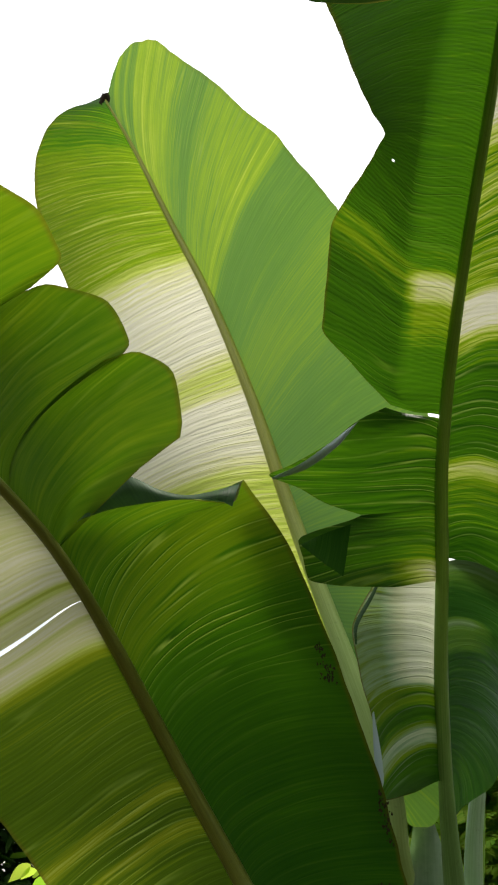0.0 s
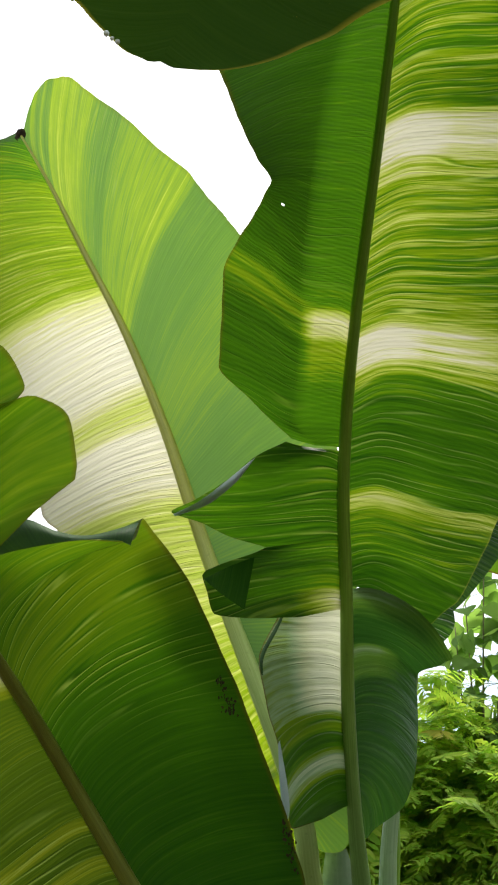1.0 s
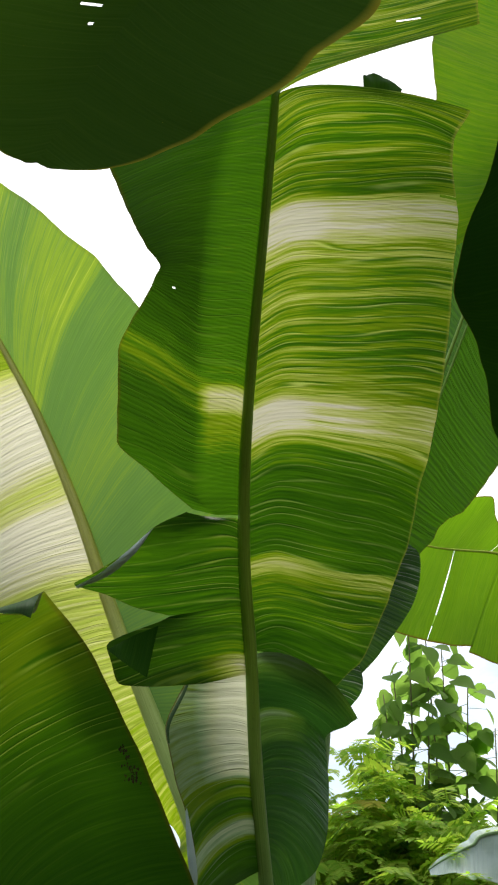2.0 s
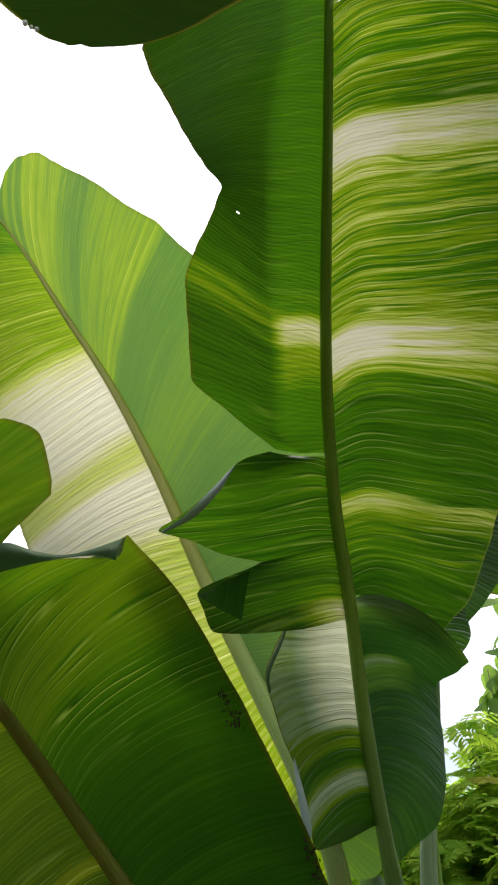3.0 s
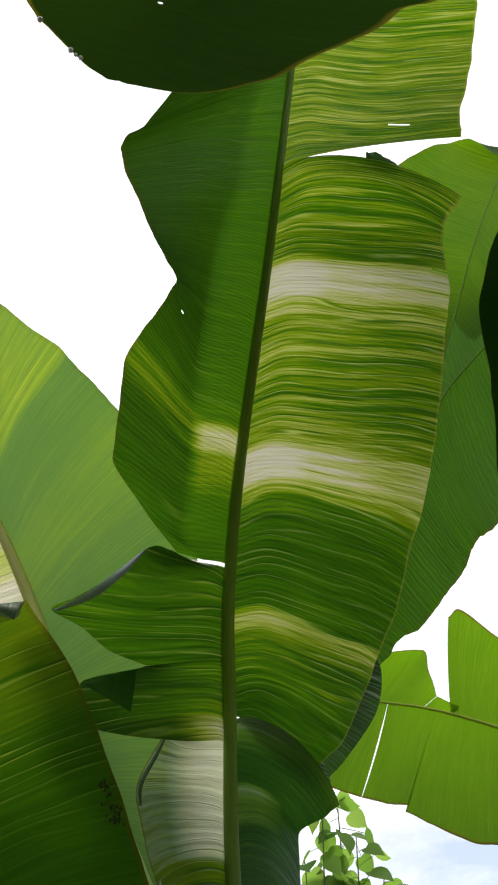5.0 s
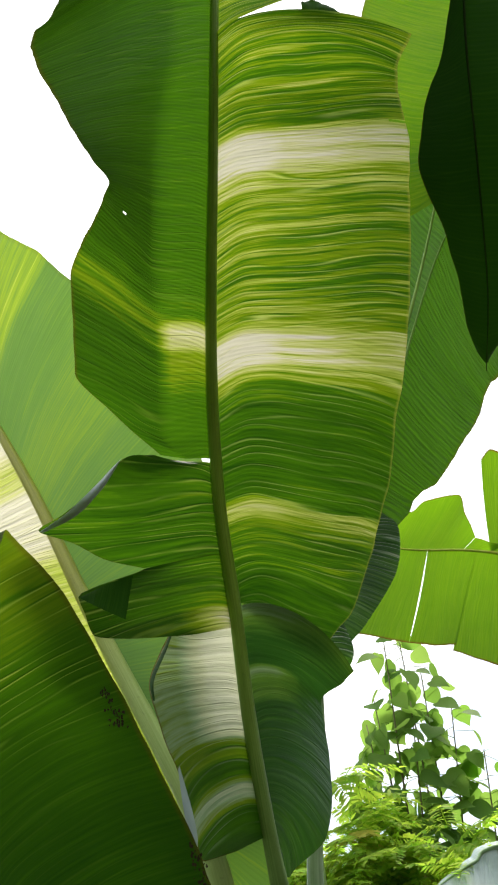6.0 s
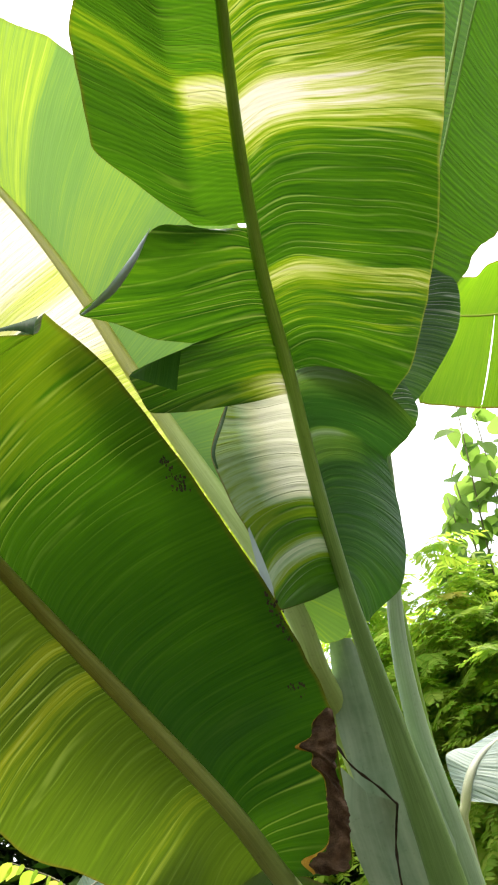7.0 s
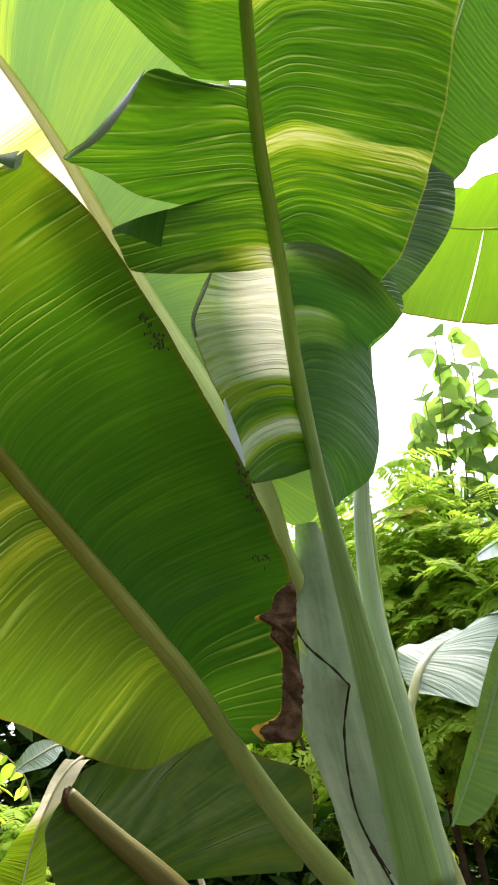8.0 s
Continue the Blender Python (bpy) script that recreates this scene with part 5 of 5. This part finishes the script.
leaf_c = banana_leaf(plant, "leaf", LEAF_C_MID, LEAF_C_LEFT, LEAF_C_RIGHT, (MAT_C_LEFT, MAT_C_RIGHT), (0.003, 0.014, 0.021), RIB_C, "green leaning leaf with painted shade low down, torn lobes and a scorched edge", 3, step=0.005, across=22, sweep=0.018)
flap(leaf_c, "folded_margin", FOLD_C_OUT, FOLD_C_IN, MAT_ROLLED, 0.006, "grey-green folded-over margin")
flap(leaf_c, "yellowed_margin", DRY_IN, SCORCH_IN, YELLOWED, 0.0005, "yellow-orange rim of the withered patch", jag=0.3, per=10)
flap(leaf_c, "dry_patch", DRY_OUT, DRY_IN, DRY, 0.006, "brown withered patch on the margin", jag=0.2, per=16, thick=0.010, across=14)
leaf_h = banana_leaf(plant, "leaf", LEAF_H_MID, LEAF_H_LEFT, LEAF_H_RIGHT, (MAT_RIBBED, MAT_RIBBED), (0.002, 0.004, 0.025), RIB_H, "plain green leaf arching away", 4)
flap(leaf_h, "folded_margin", FOLD_H_OUT, FOLD_H_IN, MAT_SHEEN, 0.008, "dark folded margin with painted rib highlights")
flap(leaf_h, "folded_margin", FOLD_H_LOW_OUT, FOLD_H_LOW_IN, MAT_SHEEN, 0.01, "dark folded margin with painted rib highlights")
banana_leaf(plant, "leaf", LEAF_R_MID, LEAF_R_LEFT, LEAF_R_RIGHT, (MAT_PLAIN, MAT_PLAIN), (0.001, 0.003, 0.012), RIB_GREEN, "upright plain green leaf", 9)
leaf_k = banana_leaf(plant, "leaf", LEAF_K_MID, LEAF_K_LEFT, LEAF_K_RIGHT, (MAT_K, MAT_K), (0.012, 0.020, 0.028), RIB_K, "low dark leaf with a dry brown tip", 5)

flap(leaf_k, "dry_tip", K_TIP_OUT, K_TIP_IN, DRY, 0.006, "withered brown tip", jag=0.3, thick=0.004)


def sheath(mid, left, right):
    v, f, u, half, edge, *rest = blade(mid, (left, right), ripple=0.001, bow=-0.1)
    return mesh_object("leaf_sheath", v, f, SHEATH, plant, u, "pale waxy leaf sheath", edge)


sheath(SHEATH_U_MID, SHEATH_U_LEFT, SHEATH_U_RIGHT)
front_sheath = sheath(SHEATH_W_MID, SHEATH_W_LEFT, SHEATH_W_RIGHT)
for crack_ in (CRACK, CRACK_LOW):
    line_, fr_, _ = smooth_line(crack_, 8)
    v_, f_, u_ = tube(line_, [0.0017 + 0.0016 * noise.noise((s * 24, 0, 0)) for s in fr_], 6)
    mesh_object("dry_seam", v_, f_, SCORCH, front_sheath, u_, "blackened dry seam of the sheath")
pseudostem(plant, (0.42, 1.74, -0.03), (0.37, 1.71, 0.90), 0.10, 0.075, SHEATH)


def blemish(at, seed):
    """A small ragged dead fleck lying on the blade."""
    rnd = random.Random(seed)
    r = rnd.uniform(0.0009, 0.0024)
    ring = []
    for i in range(9):
        a, q = 2 * math.pi * i / 9, r * rnd.uniform(0.5, 1.5)
        ring.append((at[0] + math.cos(a) * q * 0.7, at[1] - 0.004, at[2] + math.sin(a) * q * 1.2))
    return mesh_object("dead_fleck", ring + [(at[0], at[1] - 0.005, at[2])], [(i, (i + 1) % 9, 9) for i in range(9)], SCORCH, leaf_c)


# ---- neighbouring banana plants ----
near = plant_root("banana plant whose dark leaves hang overhead")
leaf_e = banana_leaf(near, "leaf", LEAF_E_MID, LEAF_E_LEFT, LEAF_E_RIGHT, (MAT_E, MAT_E), (0.0004, 0.001, 0.012), MAT_E, "dark overhanging leaf end with a painted sunlit rim", 6, step=0.0025, across=40, ripple=0.004, rib_back=0.004, rib_start=0.025, holes=((0, 0.0662, 0.169, 0.0007, 0.013), (0, 0.0755, 0.203, 0.00035, 0.05)))
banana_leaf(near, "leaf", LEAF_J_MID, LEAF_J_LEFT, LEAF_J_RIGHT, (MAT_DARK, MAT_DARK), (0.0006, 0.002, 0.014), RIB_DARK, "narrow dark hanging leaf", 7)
pseudostem(near, (1.62, -0.9, -0.03), (1.58, -0.86, 1.5), 0.10, 0.07, SHEATH)
far = plant_root("green banana plant with a torn leaf")
banana_leaf(far, "leaf", LEAF_F_MID, LEAF_F_LEFT, LEAF_F_RIGHT, (MAT_LIGHT, MAT_LIGHT), (0.002, 0.007, 0.016), RIB_BRIGHT, "bright green torn leaf against the sky", 8)
banana_leaf(far, "leaf", LEAF_T_MID, LEAF_T_LEFT, LEAF_T_RIGHT, (MAT_WAXY, MAT_WAXY), (0.003, 0.008, 0.014), RIB_WAXY, "waxy leaf curling over, whitened as if sunlit", 17)
pseudostem(far, (2.5, 3.12, -0.03), (2.44, 3.1, 1.1), 0.10, 0.07, SHEATH)
young = plant_root("young banana plant with waxy grey-green leaves")
banana_leaf(young, "leaf", LEAF_G_MID, LEAF_G_LEFT, LEAF_G_RIGHT, (MAT_BLOOM_RIBBED, MAT_BLOOM_RIBBED), (0.002, 0.009, 0.024), RIB_PALE, "whitish waxy young leaf with fine ribs, bending over", 10)
banana_leaf(young, "leaf", LEAF_Q_MID, LEAF_Q_LEFT, LEAF_Q_RIGHT, (MAT_HANGING, MAT_HANGING), (0.002, 0.005, 0.016), RIB_HANGING, "waxy pale young leaf hanging down", 11)
pseudostem(young, (0.62, 1.96, -0.03), (0.58, 1.93, 0.5), 0.05, 0.04, SHEATH)
low = plant_root("small variegated banana sucker with drooping leaves")
for i_, (mid_, left_, right_, mat_) in enumerate(((LEAF_M_MID, LEAF_M_LEFT, LEAF_M_RIGHT, MAT_CREAM), (LEAF_N_MID, LEAF_N_LEFT, LEAF_N_RIGHT, MAT_BLOOM))):
    banana_leaf(low, "leaf", mid_, left_, right_, (mat_, mat_), (0.001, 0.003, 0.010), RIB_CREAM, "drooping pale leaf", 14 + i_)
pseudostem(low, (0.1, 2.04, -0.03), (0.09, 2.03, 0.4), 0.05, 0.035, SHEATH)


# ---- shrubs and trees behind ----
def shared_mesh(name, verts, faces, material):
    me = bpy.data.meshes.new(name)
    me.from_pydata([tuple(v) for v in verts], [], faces)
    me.polygons.foreach_set("use_smooth", [True] * len(me.polygons))
    me.materials.append(material)
    me.update()
    return me


def stalked(verts, faces, reach, hang):
    """A leaf's vertices and faces with a thin stalk before it, from which the blade hangs."""
    bent = Matrix.Translation((reach, 0, 0.06)) @ Matrix.Rotation(hang, 4, "Y")
    verts, n = [bent @ Vector(q) for q in verts], len(verts)
    for x, z in ((0.0, 0.0), (reach * 0.6, 0.06), (reach, 0.06)):
        verts += [Vector((x, 0.014, z)), Vector((x, -0.014, z)), Vector((x, 0.0, z - 0.024))]
    faces = list(faces) + [(n + a + i, n + a + (i + 1) % 3, n + a + 3 + (i + 1) % 3, n + a + 3 + i) for a in (0, 3) for i in range(3)]
    return verts, faces


HEART_MESHES = [shared_mesh("heart_leaf", *stalked(HEART, HEART_FACES, reach, hang), FOL_HEART) for reach, hang in ((0.7, 0.5), (1.1, 0.9), (0.5, 0.75))]


def heart_shrub(rods, seed, label, each=38):
    """Slender rods, each from its foot to its top, set with drooping heart-shaped leaves; every leaf a part."""
    rnd = random.Random(seed)
    root = tagged(new("shrub"), label=label, category="shrub", group="heart-leaved shrubs")
    for foot, top in rods:
        foot, top = Vector(foot), Vector(top)
        midp = foot.lerp(top, 0.55) + Vector((rnd.uniform(-0.08, 0.08), rnd.uniform(-0.08, 0.08), 0))
        (v, f, u), line, fr = stem_mesh([foot, midp, top], 0.013, 0.003)
        mesh_object("stem", v, f, TWIG, root, u)
        for i in range(each):
            s = 0.52 + 0.48 * ((i + rnd.uniform(-0.3, 0.3)) / each)
            p = Vector(along(line, fr, min(s, 1.0)))
            h = i * 2.4 + rnd.uniform(-0.5, 0.5)
            leaf = new("leaf", HEART_MESHES[i % 3])
            leaf.parent = root
            leaf.matrix_basis = turned(p, h, rnd.uniform(-0.4, 0.45), rnd.uniform(-0.7, 0.7)) @ Matrix.Scale(rnd.uniform(0.10, 0.15) * (1.25 - 0.4 * s), 4)
    return root


def frond_mesh(seed):
    """A twig, a metre long, with three feather leaves drooping towards their ends."""
    rnd = random.Random(seed)
    heap = Heap()
    for turn, long, start in ((0.0, 0.72, 0.28), (0.75, 0.62, 0.12), (-0.8, 0.60, 0.20)):
        pairs, droop = 13, rnd.uniform(0.3, 0.75)
        own = turned((start, 0, 0.02), turn + rnd.uniform(-0.2, 0.2), rnd.uniform(-0.3, 0.3), rnd.uniform(-0.4, 0.4)) @ Matrix.Scale(long, 4)
        for k in range(pairs + 1):
            t = (k + 1) / (pairs + 1)
            q = Vector((t, 0.0, 0.3 * t - droop * t * t))
            for sgn in ((-1, 1) if k < pairs else (0,)):
                heap.put(SLIM, SLIM_FACES, own @ turned(q, sgn * rnd.uniform(0.9, 1.2), rnd.uniform(0.0, 0.45), sgn * rnd.uniform(0.1, 0.5)), 0.25 * (1.1 - 0.7 * abs(t - 0.42)))
        stalk, *rest = stem_mesh([own @ Vector(q) for q in ((0, 0, 0), (0.5, 0, 0.15 - droop * 0.25), (1.0, 0, 0.3 - droop))], 0.007, 0.003, 3)
        base = len(heap.v)
        heap.v.extend(tuple(x) for x in stalk[0])
        heap.f.extend(tuple(base + i for i in f) for f in stalk[1])
    return shared_mesh("feather_leaf", heap.v, heap.f, FOL_PINNATE)


FRONDS = [frond_mesh(90 + i) for i in range(8)]


def feather_tree(at, height, spread, count, seed, label, low=0.35, size=1.0):
    """A small tree with arching feather-like leaves, every one a part."""
    rnd = random.Random(seed)
    root = tagged(new("tree"), label=label, category="tree", group="young feathery trees")
    (v, f, u), line, fr = stem_mesh([(at[0], at[1] + 0.15, -0.03), (at[0] + 0.03, at[1] + 0.15, height * 0.4), (at[0] - 0.02, at[1] + 0.1, height * 0.8)], 0.022, 0.005, 9)
    mesh_object("trunk", v, f, BARK, root, u)
    for b in range(6):
        a, z = b * 2.4, height * (low + 0.06 * b)
        p = Vector(along(line, fr, min(z / (height * 0.8), 0.95)))
        (v, f, u), *rest = stem_mesh([p, p + Vector((math.cos(a) * spread * 0.3, math.sin(a) * spread * 0.3, 0.08)), p + Vector((math.cos(a) * spread * 0.5, math.sin(a) * spread * 0.5, 0.2))], 0.006, 0.002, 5)
        mesh_object("branch", v, f, TWIG, root, u)
    for i in range(count):
        a = rnd.uniform(0, 6.283)
        r = spread * math.sqrt(rnd.uniform(0.02, 1.0))
        z = height * (low + (1 - low) * rnd.random() ** 0.7) * (1 - 0.25 * (r / spread) ** 2)
        p = Vector((at[0] + math.cos(a) * r * 0.8, at[1] + math.sin(a) * r * 0.8, z))
        leaf = new("leaf", FRONDS[i % len(FRONDS)])
        leaf.parent = root
        leaf.matrix_basis = turned(p, a + rnd.uniform(-0.9, 0.9), rnd.uniform(-0.35, 0.5), rnd.uniform(-0.4, 0.4)) @ Matrix.Scale(rnd.uniform(0.24, 0.40) * size, 4)
    return root


def hedge(path, height, deep, count, seed, label, size=0.09):
    """A dense bank of dark leaves over twiggy wood."""
    rnd = random.Random(seed)
    root = tagged(new("hedge"), label=label, category="hedge")
    line, fr, length = smooth_line([(x, y, 0.0) for x, y in path], 10)
    for i in range(int(length / 0.8)):
        p = along(line, fr, (i + 0.5) / int(length / 0.8))
        (v, f, u), *_ = stem_mesh([(p[0], p[1], -0.05), (p[0] + 0.08, p[1], height * 0.5), (p[0] - 0.05, p[1], height * 0.85)], 0.03, 0.01)
        mesh_object("branch", v, f, BARK, root, u)
    heap = Heap()
    for i in range(count):
        s = rnd.random()
        p = along(line, fr, s)
        top = height * (0.85 + 0.3 * noise.noise((p[0] * 0.9, p[1] * 0.9, seed)))
        z = top * rnd.random() ** 0.8
        d = rnd.uniform(-deep, deep) * (1 - 0.4 * z / height)
        h = rnd.uniform(0, 6.283)
        heap.put(LEAFLET, LEAFLET_FACES, turned((p[0] + d, p[1] + d * 0.8 * rnd.uniform(-1, 1), z), h, rnd.uniform(-0.2, 1.0), rnd.uniform(-0.6, 0.6)), size * rnd.uniform(0.7, 1.5))
    heap.done("leafage", FOL_DARK, root)
    return root


heart_shrub([((1.28, 4.5, -0.02), (1.60, 4.48, 3.06)), ((1.36, 4.55, -0.02), (1.74, 4.5, 2.80)), ((1.46, 4.6, -0.02), (1.84, 4.5, 2.60)), ((1.30, 4.45, -0.02), (1.62, 4.45, 2.64)), ((1.52, 4.5, -0.02), (1.93, 4.5, 2.36)), ((1.26, 4.52, -0.02), (1.46, 4.52, 2.72)), ((1.22, 4.55, -0.02), (1.38, 4.5, 2.58)), ((1.34, 4.6, -0.02), (1.70, 4.55, 3.02))],
            31, "tall leafy shrub with heart-shaped light green leaves")
heart_shrub([((1.85, 4.6, -0.02), (2.14, 4.6, 2.34)), ((1.92, 4.65, -0.02), (2.30, 4.6, 2.26)), ((1.98, 4.6, -0.02), (2.45, 4.6, 2.14))],
            32, "leafy shrub with heart-shaped light green leaves")
FEATHER = "young tree with feathery yellow-green leaves"
feather_tree((1.0, 4.25), 2.34, 0.46, 300, 33, FEATHER)
feather_tree((1.1, 4.35), 2.25, 0.40, 160, 45, FEATHER, low=0.6)
feather_tree((1.42, 4.05), 1.98, 0.55, 300, 34, FEATHER, low=0.52)
feather_tree((1.95, 4.1), 1.98, 0.60, 300, 40, FEATHER, low=0.52)
feather_tree((1.25, 4.45), 2.05, 0.5, 300, 43, FEATHER, low=0.52)
feather_tree((1.68, 3.95), 1.80, 0.5, 300, 44, FEATHER, low=0.52)
feather_tree((2.6, 4.3), 2.0, 0.7, 200, 42, FEATHER)
feather_tree((0.5, 4.9), 2.0, 0.7, 160, 41, FEATHER)
hedge([(-4.5, 4.6), (-1.5, 5.2), (1.0, 6.2), (3.5, 6.6), (6.0, 5.2)], 2.3, 0.6, 46000, 35, "dark dense leafy hedge behind the banana plants", 0.14)
hedge([(-2.2, 3.6), (-0.8, 3.7), (0.4, 4.2)], 1.15, 0.4, 12000, 38, "low dark leafy bush under the banana plants", 0.09)
# out of view; made this tall to block sky light from behind the camera
hedge([(6.2, 5.0), (5.0, 1.0), (3.5, -2.5), (0.0, -3.5), (-3.5, -2.5), (-5.0, 1.0), (-4.8, 4.6)], 6.4, 0.6, 26000, 36, "unseen tall leafy hedge added to hold off sky light", 0.2)
low_plant = feather_tree((-0.72, 3.4), 1.30, 0.42, 150, 37, "low young plant with feathery yellow-green leaves", size=0.55)

SPRIG_LEAF = shared_mesh("sprig_leaf", *outlined_leaf([(0.0, 0.01), (0.08, 0.14), (0.22, 0.24), (0.40, 0.27), (0.60, 0.22), (0.80, 0.12), (1.0, 0.004)], 0.12, 0.16), FOL_PINNATE)
(v_, f_, u_), line_, fr_ = stem_mesh([(-0.58, 3.5, 0.7), (-0.54, 3.42, 1.18), (-0.59, 3.40, 1.33), (-0.74, 3.38, 1.44)], 0.006, 0.002, 5)
mesh_object("branch", v_, f_, TWIG, low_plant, u_)
for i_ in range(15):
    leaf_ = new("leaf", SPRIG_LEAF)
    leaf_.parent = low_plant
    heading_ = math.pi if i_ == 14 else (2.5 if i_ % 2 else 4.3)
    leaf_.matrix_basis = turned(along(line_, fr_, 0.62 + 0.38 * i_ / 14), heading_, 0.1 + 0.5 * (i_ % 3) / 2, 1.0 - 0.5 * (i_ % 2)) @ Matrix.Scale(0.062 + 0.012 * (i_ % 3), 4)

# ---- small marks ----
scatter = random.Random(7)
for i_, at_ in enumerate(BLEMISHES):
    blemish(at_, 50 + i_)
    for j_ in range(3):
        blemish((at_[0] + scatter.gauss(0, 0.004), at_[1] - 0.001, at_[2] + scatter.gauss(0, 0.005)), 90 + 3 * i_ + j_)
for i_, at_ in enumerate(DROPS):
    bm = bmesh.new()
    bmesh.ops.create_uvsphere(bm, u_segments=10, v_segments=8, radius=0.0032 - 0.0004 * i_)
    for vert in bm.verts:
        vert.co.z *= 1.3 if vert.co.z < 0 else 0.9
        vert.co += Vector(at_)
    me = bpy.data.meshes.new("water_drop")
    bm.to_mesh(me)
    bm.free()
    me.materials.append(WATER)
    drop_ = new("water_drop", me)
    drop_.parent = leaf_e
